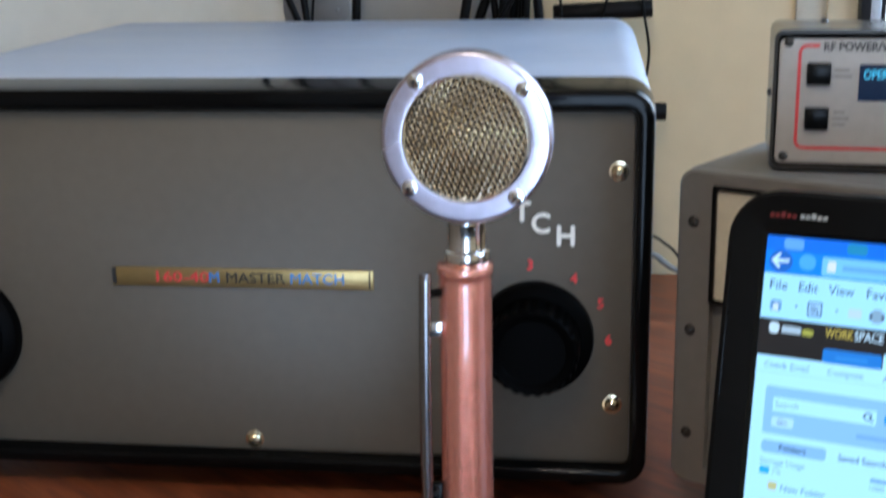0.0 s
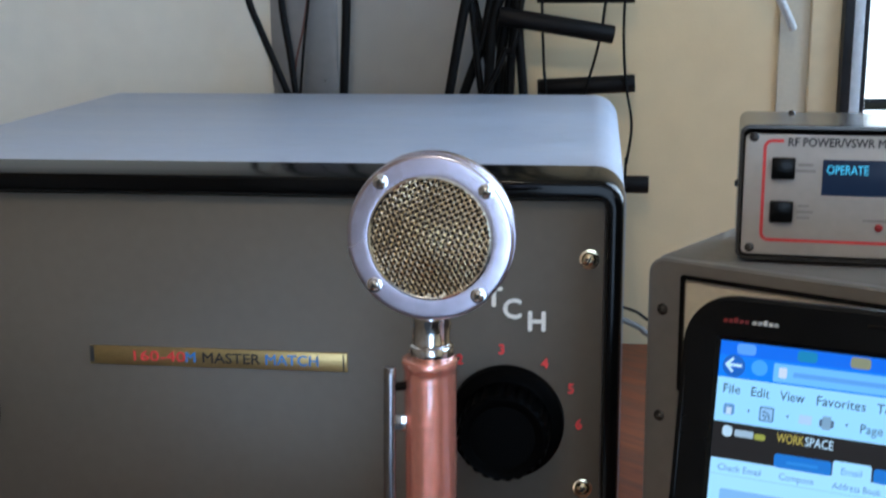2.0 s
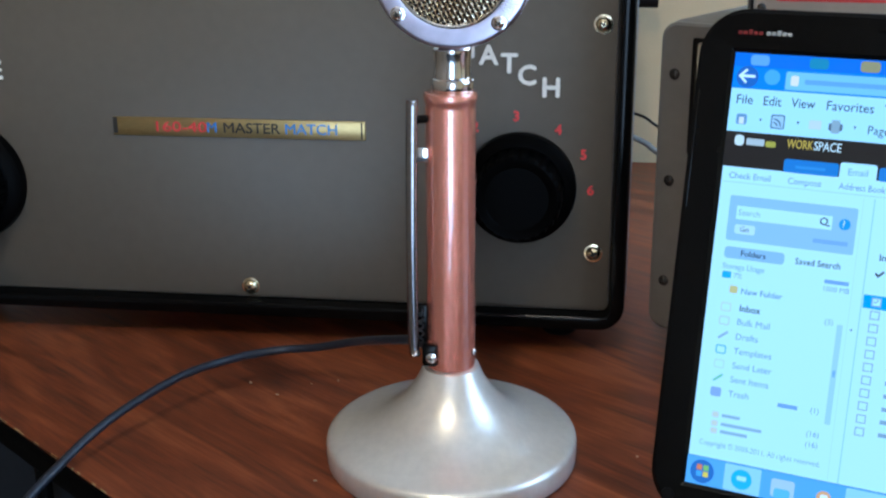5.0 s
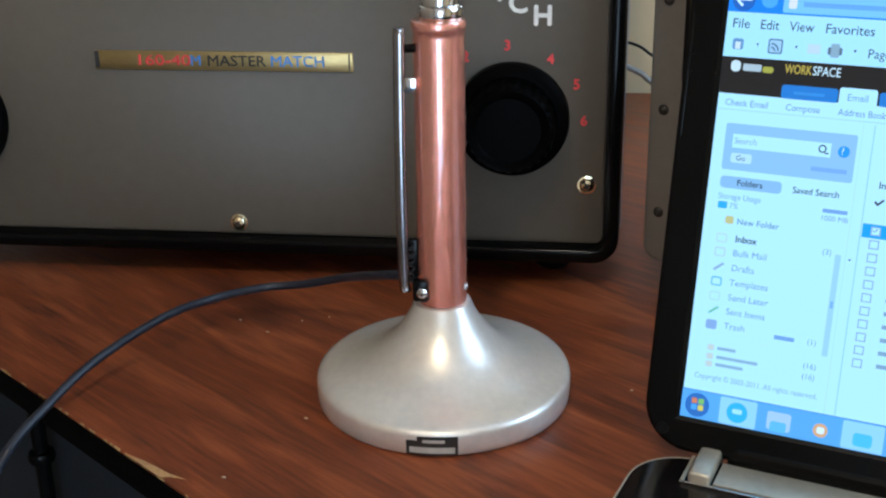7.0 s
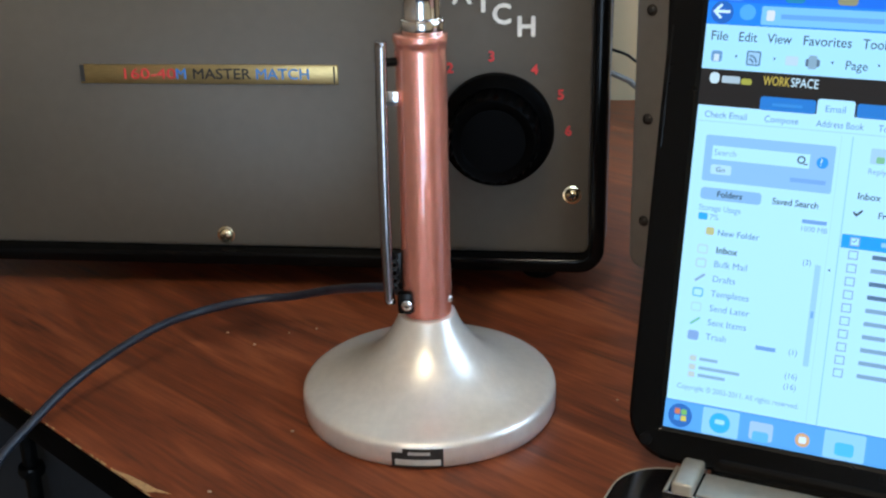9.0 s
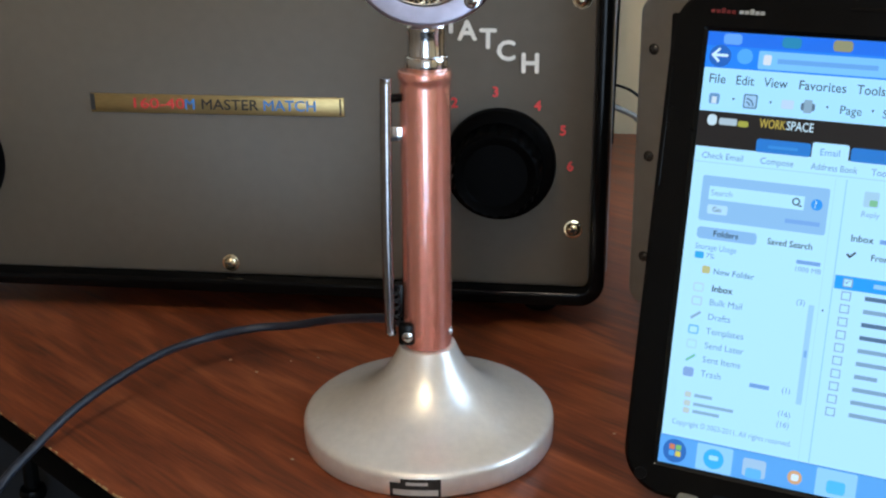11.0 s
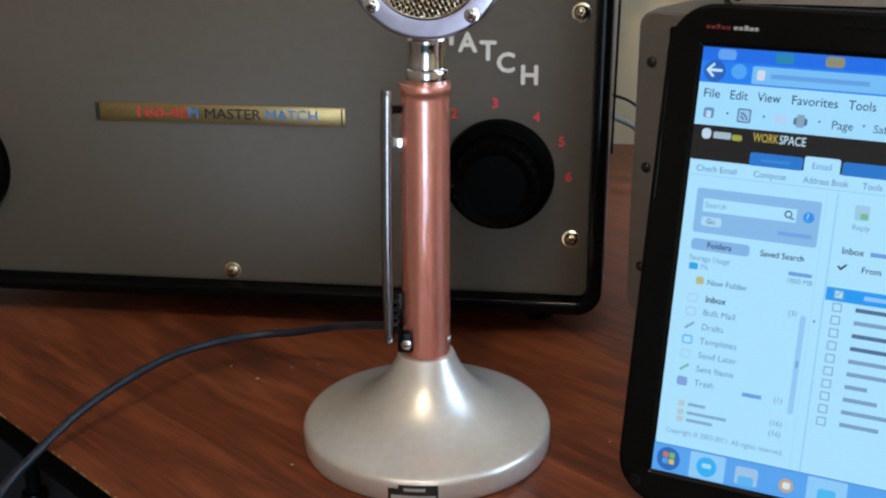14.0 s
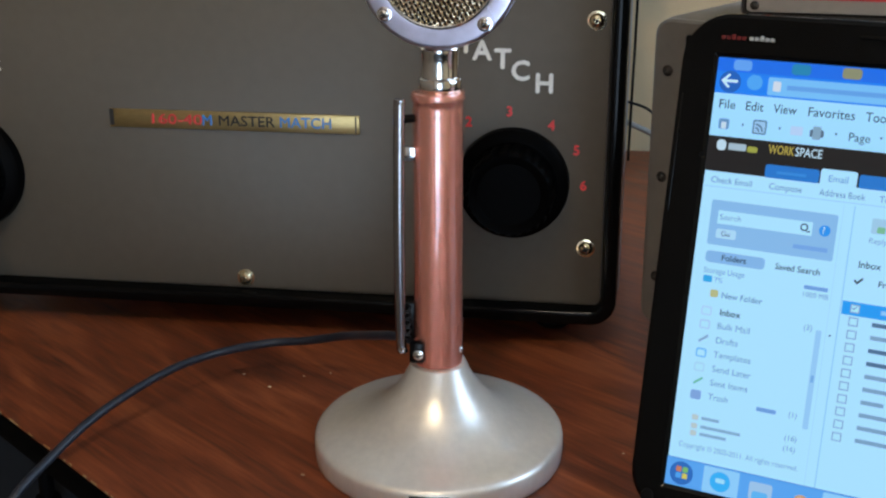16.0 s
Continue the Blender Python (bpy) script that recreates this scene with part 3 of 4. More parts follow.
tube = [(0.0120, 0.0543), (R, 0.0545)] + [(R, 0.0545 + 0.0030 * k) for k in range(1, 46)] + [(R, 0.1918), (0.0129, 0.1924), (0.0133, 0.1938), (0.0133, 0.1954), (0.0130, 0.1968), (0.0117, 0.1974), (0, 0.1974)]
part("stem", lathe(tube, 64, uv=(54, 460)), COPPER, mic, "knurled copper stem tube")
nut = [(0, 0.1972), (0.0098, 0.1972), (0.0103, 0.1980), (0.0107, 0.1992), (0.0107, 0.2026), (0.0103, 0.2036), (0.0092, 0.2042), (0.0084, 0.2044), (0, 0.2044)]
collar = part("collar", lathe(nut, 40, pose(0.001, 0, 0)), CHROME, mic, "chrome coupling collar")
part("coupling", lathe([(0, 0.2040), (0.0090, 0.2040), (0.0092, 0.2048), (0.0090, 0.2056), (0.0090, 0.2150), (0.0093, 0.2158), (0.0093, 0.2178), (0.0084, 0.2188), (0.0060, 0.2194), (0, 0.2194)], 40, pose(0.0008, 0, 0)), CHROME, collar)
part("swivel_ball", lathe([(0, 0.2188), (0.0040, 0.2190), (0.0058, 0.2206), (0.0062, 0.2226), (0.0052, 0.2246), (0, 0.2252)], 32, pose(0.001, -0.0015, 0)), CHROME, collar)
part("swivel_lug", span(0.0052, 0.0100, -0.0020, 0.0040, 0.2080, 0.2260, 0.0018, 3), CHROME, collar)
bar = part("talk_bar", sweep([(-0.0168, -0.0095, 0.0640), (-0.0180, -0.0095, 0.0680), (-0.0184, -0.0092, 0.125), (-0.0176, -0.009, 0.188), (-0.0168, -0.009, 0.1925)], 0.0030, 14, flat=0.8), NICKEL, mic, "chrome push-to-talk bar")
part("bracket", span(-0.0165, -0.0095, -0.0105, -0.0065, 0.1638, 0.1712, 0.0006), CHROME, bar)
part("stop_pin", sweep([(-0.0165, -0.0085, 0.1845), (-0.0105, -0.0055, 0.1845)], 0.0022, 10, n=1), BLACK, bar)
part("pivot_lug", span(-0.0135, -0.0055, -0.0130, -0.0075, 0.0572, 0.0690, 0.0016), BLACK, bar)
part("spring", sweep([(-0.0145 + 0.0016 * math.cos(k * 1.05), -0.0095 + 0.0016 * math.sin(k * 1.05), 0.070 + 0.0007 * k) for k in range(26)], 0.0005, 5, n=2), DARKMETAL, bar, "small dark coil spring")
part("spring_cover", span(-0.0160, -0.0110, -0.0080, -0.0040, 0.0690, 0.0890, 0.0008), BLACK, bar)
screw_head("lug_screw", bar, pose(-0.0086, -0.0130, 0.0622), 0.0022, CHROME)
screw_head("side_screw", mic, pose(0.0122, -0.0035, 0.0630, 0, 0, 75), 0.0018, CHROME)
CABLE_LINE = [(-0.0115, 0.003, 0.0610), (-0.0204, 0.008, 0.0632), (-0.0420, 0.0310, 0.0530), (-0.0655, 0.0610, 0.0385), (-0.0925, 0.0770, 0.0272), (-0.1170, 0.0770, 0.0241), (-0.1430, 0.0610, 0.0228), (-0.1625, 0.0310, 0.0235), (-0.1850, -0.0115, 0.0168),
              (-0.2002, -0.0430, 0.0050), (-0.2120, -0.0730, -0.0100), (-0.226, -0.095, -0.05), (-0.238, -0.10, -0.13), (-0.25, -0.08, -0.30)]
part("cable", sweep(CABLE_LINE, 0.0025, 14), CABLEB, mic, "blue-grey rubber cable curving off the desk")

HEAD = pose(0.0029, -0.016, 0.2576, 0, 4.2, -1.5) @ Matrix.Scale(1.008, 4)
TURN = pose(0, 0, 0, 90)
head = part("head", lathe([(0.0268, 0.0), (0.0272, 0.0012), (0.0277, 0.0016), (0.0284, 0.0017), (0.0300, 0.0017), (0.0352, 0.0017), (0.0364, 0.0016), (0.0370, 0.0012), (0.0374, 0.0004), (0.0374, -0.0016), (0.0371, -0.0020), (0.0363, -0.0022), (0.0362, -0.0024), (0.0362, -0.0034), (0.0363, -0.0036), (0.0374, -0.0038), (0.0378, -0.0044), (0.0379, -0.0060), (0.0379, -0.0100), (0.0377, -0.0108), (0.0368, -0.0114), (0.0352, -0.0150), (0.0300, -0.0215), (0.020, -0.0255), (0.0, -0.0265)], 96, TURN), STEEL, mic, "round polished aluminium head shell", m=HEAD)
part("backing", lathe([(0.0, -0.0035), (0.0269, -0.0045), (0.0269, 0.0)], 48, TURN), INNER, head)
bm = lathe([(0.0262, 0.0000), (0.0266, 0.0017), (0.0272, 0.0021), (0.0281, 0.0018)], 72, TURN)
part("inner_rim", bm, CHROME, head)
for a in (45, 135, 225, 315):
    c = Vector((0.0332 * math.cos(radians(a)), -0.0016, 0.0332 * math.sin(radians(a))))
    screw_head("head_screw", head, Matrix.Translation(c) @ pose(0, 0, 0, 0, a * 0.7, 0), 0.0028, CHROME, 0.8)


def woven(radius, pitch, wire, bulge, turn):
    """Plain-woven wire cloth, domed, facing -y."""
    b, n = bmesh.new(), int(radius / pitch)
    ca, sa = math.cos(turn), math.sin(turn)
    for way in (0, 1):
        for i in range(-n, n + 1):
            off = i * pitch
            half = math.sqrt(max(0.0, radius ** 2 - off ** 2))
            k = max(3, int(2 * half / (pitch / 3)))
            pts = []
            for j in range(k + 1):
                s = -half + 2 * half * j / k
                u, w = (s, off) if way == 0 else (off, s)
                rr = (u * u + w * w) / radius ** 2
                h = bulge * (1 - rr) + wire * 0.9 * math.cos(math.pi * s / pitch) * (1 if (i + way) % 2 else -1)
                pts.append((u * ca - w * sa, -h, u * sa + w * ca))
            if len(pts) > 3:
                sweep(pts, wire, 5, b, n=1, closed_ends=False)
    return b


part("grille", woven(0.0268, 0.00212, 0.00044, 0.0075, radians(28)), MESH, head, "domed woven wire grille")

# ---------------------------------------------------------------- cabinet and power meter
CAB = Matrix.Translation((0.109, 0.165, 0)) @ Matrix.Rotation(radians(-30), 4, "Z")
cab = thing("equipment_cabinet", CAB, "grey painted metal equipment cabinet with framed inset", "cabinet")
W, D, Z0, Z1 = 0.30, 0.24, 0.020, 0.2130
part("body", shell([(rrect(0.0015, W, Z0, Z1, 0.009), 0.004), (rrect(0, W, Z0 - 0.001, Z1 + 0.001, 0.010), 0.007), (rrect(0, W, Z0 - 0.001, Z1 + 0.001, 0.010), D)], (True, True)), BOXG, cab)
fr = shell([(rrect(0.0, W, Z0, Z1, 0.010), 0.006), (rrect(0.0, W, Z0, Z1, 0.010), -0.001), (rrect(0.0015, W - 0.0015, Z0 + 0.0015, Z1 - 0.0015, 0.009), -0.0025), (rrect(0.0215, W - 0.0215, 0.030, Z1 - 0.0085, 0.002), -0.0025), (rrect(0.0215, W - 0.0215, 0.030, Z1 - 0.0085, 0.002), 0.003)])
part("front_flange", fr, BOXG, cab)
part("inset_frame", shell([(rrect(0.0212, 0.150, 0.135, Z1 - 0.0080, 0.002), -0.0005), (rrect(0.0212, 0.150, 0.135, Z1 - 0.0080, 0.002), -0.0038), (rrect(0.0238, 0.1474, 0.1376, Z1 - 0.0106, 0.002), -0.0038), (rrect(0.0238, 0.1474, 0.1376, Z1 - 0.0106, 0.002), -0.0005)]), BLACK, cab, "thin black inset frame")
part("inset", span(0.0238, 0.1474, -0.0018, -0.0004, 0.1376, Z1 - 0.0106), CREAM, cab, "cream inset panel", smooth=False)
for z in (0.1825, 0.117, 0.052):
    screw_head("flange_screw", cab, pose(0.0100, -0.0026, z, 0, 30, 0), 0.0027, METERC)
for x, y in ((0.03, 0.03), (W - 0.03, 0.03), (0.03, D - 0.03), (W - 0.03, D - 0.03)):
    part("foot", lathe([(0, 0), (0.009, 0), (0.010, Z0 + 0.001), (0, Z0 + 0.001)], 16, pose(x, y, 0)), RUBBER, cab)

meter = thing("power_meter", pose(0.1550, 0.147, 0.2106, 0, 0, -6), "bronze-cased radio power meter with light grey panel", "meter")
MW, MH = 0.205, 0.0815
part("case", shell([(rrect(0.0, MW, 0.006, MH, 0.005), 0.0), (rrect(0.0, MW, 0.006, MH, 0.005), 0.075)], (False, True)), METERC, meter, "dark bronze sheet metal case")
part("rim", shell([(rrect(0.0, MW, 0.006, MH, 0.005), 0.002), (rrect(0.0, MW, 0.006, MH, 0.005), -0.0012), (rrect(0.0018, MW - 0.0018, 0.0078, MH - 0.0018, 0.004), -0.0014), (rrect(0.0020, MW - 0.002, 0.008, MH - 0.002, 0.004), 0.003)]), METERC, meter)
mp = part("meter_panel", shell([(rrect(0.0030, MW - 0.003, 0.009, MH - 0.0052, 0.003), 0.004), (rrect(0.0030, MW - 0.003, 0.009, MH - 0.0052, 0.003), -0.0006), (rrect(0.0033, MW - 0.0033, 0.0093, MH - 0.0055, 0.003), -0.0009)], (True, True)), METERP, meter, "light grey printed panel")
for x, z in ((0.0075, 0.0748), (0.0075, 0.0127), (MW - 0.0075, 0.0748), (MW - 0.0075, 0.0127)):
    screw_head("corner_screw", meter, pose(x, -0.0009, z), 0.0021, METERC)
for x, y in ((0.02, 0.02), (MW - 0.02, 0.02), (0.02, 0.060), (MW - 0.02, 0.060)):
    part("foot", lathe([(0, 0.0036), (0.006, 0.0036), (0.007, 0.0062), (0, 0.0062)], 14, pose(x, y, 0)), RUBBER, meter)
part("case_screw", lathe([(0, 0), (0.0022, 0), (0.0022, 0.001), (0.0012, 0.002), (0, 0.002)], 12, pose(0.030, 0.066, MH - 0.0002)), METERC, meter)
part("side_screw", lathe([(0, 0), (0.0022, 0), (0.0022, 0.001), (0.0012, 0.002), (0, 0.002)], 12, pose(0.0002, 0.03, 0.044, 0, -90, 0)), METERC, meter)


def stripe(pts, width, y):
    b = bmesh.new()
    lf, rt = [], []
    for i, p in enumerate(pts):
        a, c = Vector(pts[max(i - 1, 0)]), Vector(pts[min(i + 1, len(pts) - 1)])
        d = (c - a).normalized()
        nrm = Vector((-d.y, d.x)) * width / 2
        lf.append(b.verts.new((p[0] + nrm.x, y, p[1] + nrm.y)))
        rt.append(b.verts.new((p[0] - nrm.x, y, p[1] - nrm.y)))
    for i in range(len(pts) - 1):
        b.faces.new((lf[i], lf[i + 1], rt[i + 1], rt[i]))
    return b


arc = [(0.0175 - 0.004 * math.sin(a), 0.0690 + 0.004 * math.cos(a)) for a in (k * math.pi / 12 for k in range(7))]
arc2 = [(0.0175 - 0.004 * math.cos(a), 0.0215 - 0.004 * math.sin(a)) for a in (k * math.pi / 12 for k in range(7))]
part("red_line", stripe([(0.0235, 0.0730)] + arc + arc2 + [(MW - 0.02, 0.0175)], 0.0018, -0.0012), mat("red_print", (0.62, 0.05, 0.05), 0.5), mp, smooth=False)
part("title", fitted("RF POWER/VSWR METER", 0.0066, GREYINK, 0.0640, 0.00015), GREYINK, mp, m=pose(0.0575, -0.0012, 0.0722))
for z in (0.0580, 0.0338):
    b = part("push_button", span(0.0175, 0.0300, -0.0045, -0.0005, z - 0.006, z + 0.006, 0.0008), BLACK, meter)
for x, z, w in ((0.0355, 0.0600, 0.008), (0.0355, 0.0566, 0.011), (0.0355, 0.0372, 0.006), (0.0362, 0.0338, 0.009), (0.0355, 0.0306, 0.007), (0.078, 0.0300, 0.022)):
    part("print_bar", span(x - w / 2, x + w / 2, -0.0012, -0.0010, z - 0.0008, z + 0.0008), mat("faint_print", (0.27, 0.26, 0.25), 0.6), mp, smooth=False)
disp = part("display", span(0.0445, 0.1300, -0.0016, -0.0004, 0.0435, 0.0632, 0.0004), glow("display_blue", (0.002, 0.025, 0.085), 0.45), meter, "dark blue lit display")
part("readout", fitted("OPERATE", 0.0070, glow("readout_cyan", (0.10, 0.62, 0.95), 1.1), 0.0215), None, disp, m=pose(0.0575, -0.0019, 0.0575))
part("lamp", lathe([(0, 0), (0.0022, 0), (0.0022, 0.001), (0.0014, 0.0024), (0, 0.0028)], 16, pose(0.0755, -0.0009, 0.0262, 90)), mat("red_lens", (0.35, 0.02, 0.02), 0.2), meter)

# ---------------------------------------------------------------- laptop
LAP = Matrix.Translation((0.1152, -0.0881, 0)) @ Matrix.Rotation(radians(-18.53), 4, "Z")
lap = thing("laptop", LAP, "open glossy black laptop showing an email page", "laptop")
SW, SH = 0.345, 0.195
LID = Matrix.Translation((0, 0, 0.0443)) @ Matrix.Rotation(radians(-13.06), 4, "X") @ Matrix.Scale(0.954, 4)
# lid: (left and right rim, bottom rim, top rim, corner radius, depth), from the back to the screen
lid = part("lid", shell([(rrect(-w, SW + w, -b, SH + t, r, 8), y) for w, b, t, r, y in (
    (0.0125, 0.0130, 0.0160, 0.020, 0.009), (0.0158, 0.0160, 0.0188, 0.022, 0.006), (0.0166, 0.0166, 0.0196, 0.022, 0.002), (0.0160, 0.0158, 0.0190, 0.021, -0.0008),
    (0.0142, 0.0138, 0.0172, 0.019, -0.0018), (0.0020, 0.0020, 0.0020, 0.001, -0.0010), (0.0, 0.0, 0.0, 0.0005, 0.0004))], (True, True)), LIDM, lap, "glossy black display lid with rounded corners", m=LID, sharp=12)
part("webcam_slot", span(0.058, 0.130, -0.0024, -0.0013, SH + 0.0115, SH + 0.0135, 0.0005), BLACK, lid)
part("rubber_pad", lathe([(0, 0), (0.0030, 0), (0.0028, 0.0008), (0, 0.001)], 16, pose(-0.007, -0.0014, -0.0070, 90)), RUBBER, lid)
part("edge_vent", span(-0.0146, -0.0134, -0.0022, -0.0012, 0.125, 0.178, 0.0004), BLACK, lid)
for tint, x0, w, words_label in ((mat("dull_red_mark", (0.16, 0.012, 0.012), 0.4), 0.0004, 0.0018, "dull red maker's mark"), (mat("pale_mark", (0.40, 0.40, 0.38), 0.5), 0.0126, 0.0019, "pale maker's mark")):
    mark = bmesh.new()
    for k, tall in enumerate((0.0016, 0.0016, 0.0023, 0.0016, 0.0016)):
        span(x0 + 0.00225 * k, x0 + 0.00225 * k + w, -0.0021, -0.0017, SH + 0.0078, SH + 0.0078 + tall, 0.0003, 1, mark)
    part("maker_mark", mark, tint, lid, words_label, smooth=False)

SB = 1.06
SC = {}


def ink(c, k=1.0):
    key = (c, k)
    if key not in SC:
        SC[key] = glow("screen_colour", (c[0] * 0.84, c[1], c[2] * 1.14), SB * k)
    return SC[key]


PAPER, PALE, SKYB, DARK = (0.55, 0.865, 1.02), (0.42, 0.70, 0.95), (0.010, 0.17, 0.80), (0.010, 0.007, 0.007)
INKC, LINK, MIDB = (0.025, 0.055, 0.11), (0.20, 0.38, 0.72), (0.02, 0.20, 0.62)
screen = part("screen", span(0.0002, SW - 0.0002, -0.0001, 0.0003, 0.0002, SH - 0.0002), ink(PAPER), lid, "lit screen with an email page", smooth=False)


def pane(u0, u1, v0, v1, c, lift=1, name="page_block", r=0.0):
    """A block of the page: millimetres from the screen's left and top edges."""
    y = -0.0001 - 0.00008 * lift
    z0, z1 = SH - v1 / 1000, SH - v0 / 1000
    if r:
        b = shell([(rrect(u0 / 1000, u1 / 1000, z0, z1, r / 1000, 4), y)], (True, False))
    else:
        b = shell([([(u0 / 1000, z0), (u1 / 1000, z0), (u1 / 1000, z1), (u0 / 1000, z1)], y)], (True, False))
    return part(name, b, ink(c), screen, smooth=False)


def words(s, u, v, size, c, lift=3, bold=0.0, end=0.0):
    """Page text, its left end at u, its middle at v (millimetres); squeezed to reach end."""
    me = text_mesh(s, size / 1000, ink(c), 0.0, bold / 1000)
    half = max(q.co.x for q in me.vertices)
    if end:
        me = text_mesh(s, size / 1000, ink(c), 0.0, bold / 1000, (end - u) / 2000 / half)
        half = (end - u) / 2000
    return part("page_text", me, None, screen, m=pose(u / 1000 + half, -0.0001 - 0.00008 * lift, SH - v / 1000))


pane(0, 345, 0, 15.5, SKYB)
pane(0, 345, 6, 15.5, (0.014, 0.24, 0.90), 2)
for u, c in ((11, (0.16, 0.40, 0.88)), (36, (0.02, 0.26, 0.46)), (57, (0.34, 0.30, 0.16)), (85, (0.16, 0.4, 0.85))):
    pane(u - 4, u + 4, 0.6, 5.2, c, 3, "page_icon", 1.5)
pane(1.4, 11.2, 5.6, 15.2, (0.015, 0.13, 0.50), 3, "page_icon", 4.8)
words("\u2190", 2.6, 10.2, 9.5, (0.75, 0.92, 1.0), 4, 0.25)
pane(13.6, 20.4, 6.6, 13.2, (0.10, 0.42, 0.90), 3, "page_icon", 3.2)
pane(22.8, 345, 7.0, 14.8, (0.24, 0.58, 0.95), 3, r=0.8)
pane(25.0, 28.4, 8.6, 13.0, (0.85, 0.80, 0.82), 4, "page_icon", 0.8)
pane(31, 72, 10.0, 12.0, (0.16, 0.40, 0.78), 4, "address_bar")
pane(0, 345, 15.5, 34.4, (0.48, 0.82, 1.02), 1)
for s, u, e in (("File", 2.6, 9.9), ("Edit", 14.2, 22.2), ("View", 26.4, 36.4), ("Favorites", 41.1, 60.5), ("Tools", 64.9, 76.0), ("Help", 80, 90)):
    words(s, u, 20.4, 5.6, INKC, 3, 0.02, e)
pane(3.6, 8.2, 26.6, 31.2, (0.16, 0.32, 0.55), 3, "page_icon", 1)
pane(4.8, 7.0, 28.0, 31.0, (0.75, 0.80, 0.85), 4, "page_icon")
for u in (13.6, 29.6, 53.2, 71.5):
    words("\u25BE", u, 28.8, 4.0, INKC)
pane(18.6, 24.6, 25.8, 32.0, (0.10, 0.20, 0.34), 3, "page_icon", 0.8)
pane(19.2, 24.0, 26.4, 31.4, (0.42, 0.62, 0.82), 4, "page_icon", 0.6)
for rr in (1.5, 3.0):
    b = stripe([(0.0199 + rr / 1000 * math.cos(a), SH - 0.0308 + rr / 1000 * math.sin(a)) for a in (k * math.pi / 16 for k in range(9))], 0.0007, -0.0006)
    part("page_icon", b, ink((0.10, 0.20, 0.34)), screen, smooth=False)
pane(34.8, 40.0, 27.0, 30.8, (0.62, 0.72, 0.92), 3, "page_icon", 0.5)
pane(43.0, 48.8, 27.6, 30.8, (0.12, 0.17, 0.24), 3, "page_icon", 0.8)
pane(44.2, 47.6, 26.2, 31.8, (0.30, 0.42, 0.52), 4, "page_icon", 0.4)
words("Page", 59.0, 29.4, 5.2, INKC, 3, 0.0, 67.8)
words("Safety", 76.0, 29.6, 4.8, INKC)
pane(0, 345, 34.4, 50.0, DARK, 2)
pane(4.0, 8.2, 35.8, 40.6, (0.70, 0.78, 0.82), 3, "page_icon", 1.8)
pane(9.2, 17.0, 37.0, 40.0, (0.50, 0.56, 0.60), 3, "page_mark", 0.6)
pane(17.4, 22.0, 37.6, 40.2, (0.45, 0.40, 0.06), 3, "page_mark", 1.0)
words("WORK", 26.7, 38.0, 5.4, (0.62, 0.42, 0.07), 3, 0.06, 37.7)
words("SPACE", 38.1, 38.0, 5.4, (0.68, 0.80, 0.86), 3, 0.06, 49.4)
pane(26.4, 49.4, 44.4, 50.2, (0.02, 0.20, 0.60), 3, r=1.2)
pane(49.9, 65.0, 43.6, 51.2, PAPER, 4, r=1.2)
words("Email", 53.4, 47.6, 4.0, (0.14, 0.30, 0.55), 5)
pane(65.8, 92, 44.4, 50.2, (0.02, 0.20, 0.60), 3, r=1.2)
pane(31.5, 44.0, 47.0, 48.2, (0.05, 0.28, 0.68), 4, "page_bar")
for s, u, e in (("Check Email", 3.6, 21.5), ("Compose", 29.0, 43.0), ("Address Book", 50.3, 69.3), ("Tools", 75, 83)):
    words(s, u, 53.9, 3.9, (0.14, 0.25, 0.42), 3, 0.0, e)
pane(0, 345, 56.6, 57.0, PALE, 2)
pane(5.2, 59.6, 62.6, 82.6, (0.32, 0.55, 0.82), 2, r=1.0)
pane(8.6, 49.6, 67.0, 73.0, PAPER, 3)
words("Search", 9.6, 70.0, 3.6, (0.22, 0.36, 0.52), 4)
pane(8.6, 17.6, 75.2, 79.4, (0.55, 0.78, 0.95), 3, r=1)
words("Go", 11.0, 77.3, 3.2, INKC, 4)
part("page_icon", stripe([(0.0462 + 0.0014 * math.cos(a), SH - 0.0696 + 0.0014 * math.sin(a)) for a in (k * math.pi / 8 for k in range(17))], 0.0006, -0.0006), ink(INKC), screen, smooth=False)
pane(47.2, 48.8, 71.0, 71.6, INKC, 5, "page_icon")
pane(52.4, 57.2, 67.6, 72.4, (0.03, 0.32, 0.85), 3, "page_icon", 2.3)
words("?", 53.8, 70.0, 4.2, (0.75, 0.92, 1.0), 4)
pane(42.5, 57.0, 77.4, 79.2, (0.22, 0.42, 0.78), 3, "page_bar")
pane(65.4, 65.9, 58, 182, (0.36, 0.66, 0.92), 2)
pane(61.0, 61.3, 58, 182, (0.48, 0.78, 0.96), 2)
pane(73.4, 79.4, 62.0, 68.4, (0.45, 0.66, 0.80), 3, "page_icon", 0.6)
pane(75.8, 79.0, 65.4, 68.0, (0.25, 0.55, 0.30), 4, "page_icon", 0.6)
words("Reply", 73.0, 71.6, 3.3, (0.25, 0.38, 0.55))
pane(5.4, 31.6, 85.4, 90.6, (0.30, 0.52, 0.80), 2, r=1.6)
words("Folders", 12.6, 88.0, 3.7, INKC, 3, 0.06)
words("Saved Search", 36.4, 88.2, 3.8, INKC, 3, 0.05, 55.2)
words("Storage Usage", 5.4, 94.3, 3.6, (0.18, 0.34, 0.55), 3, 0.0, 23.6)
pane(5.6, 9.6, 96.6, 99.6, (0.04, 0.42, 0.80), 3, r=0.6)
words("7%", 10.6, 98.2, 3.3, (0.20, 0.36, 0.60))
pane(49.5, 59.5, 94.4, 96.0, LINK, 3, "page_bar")
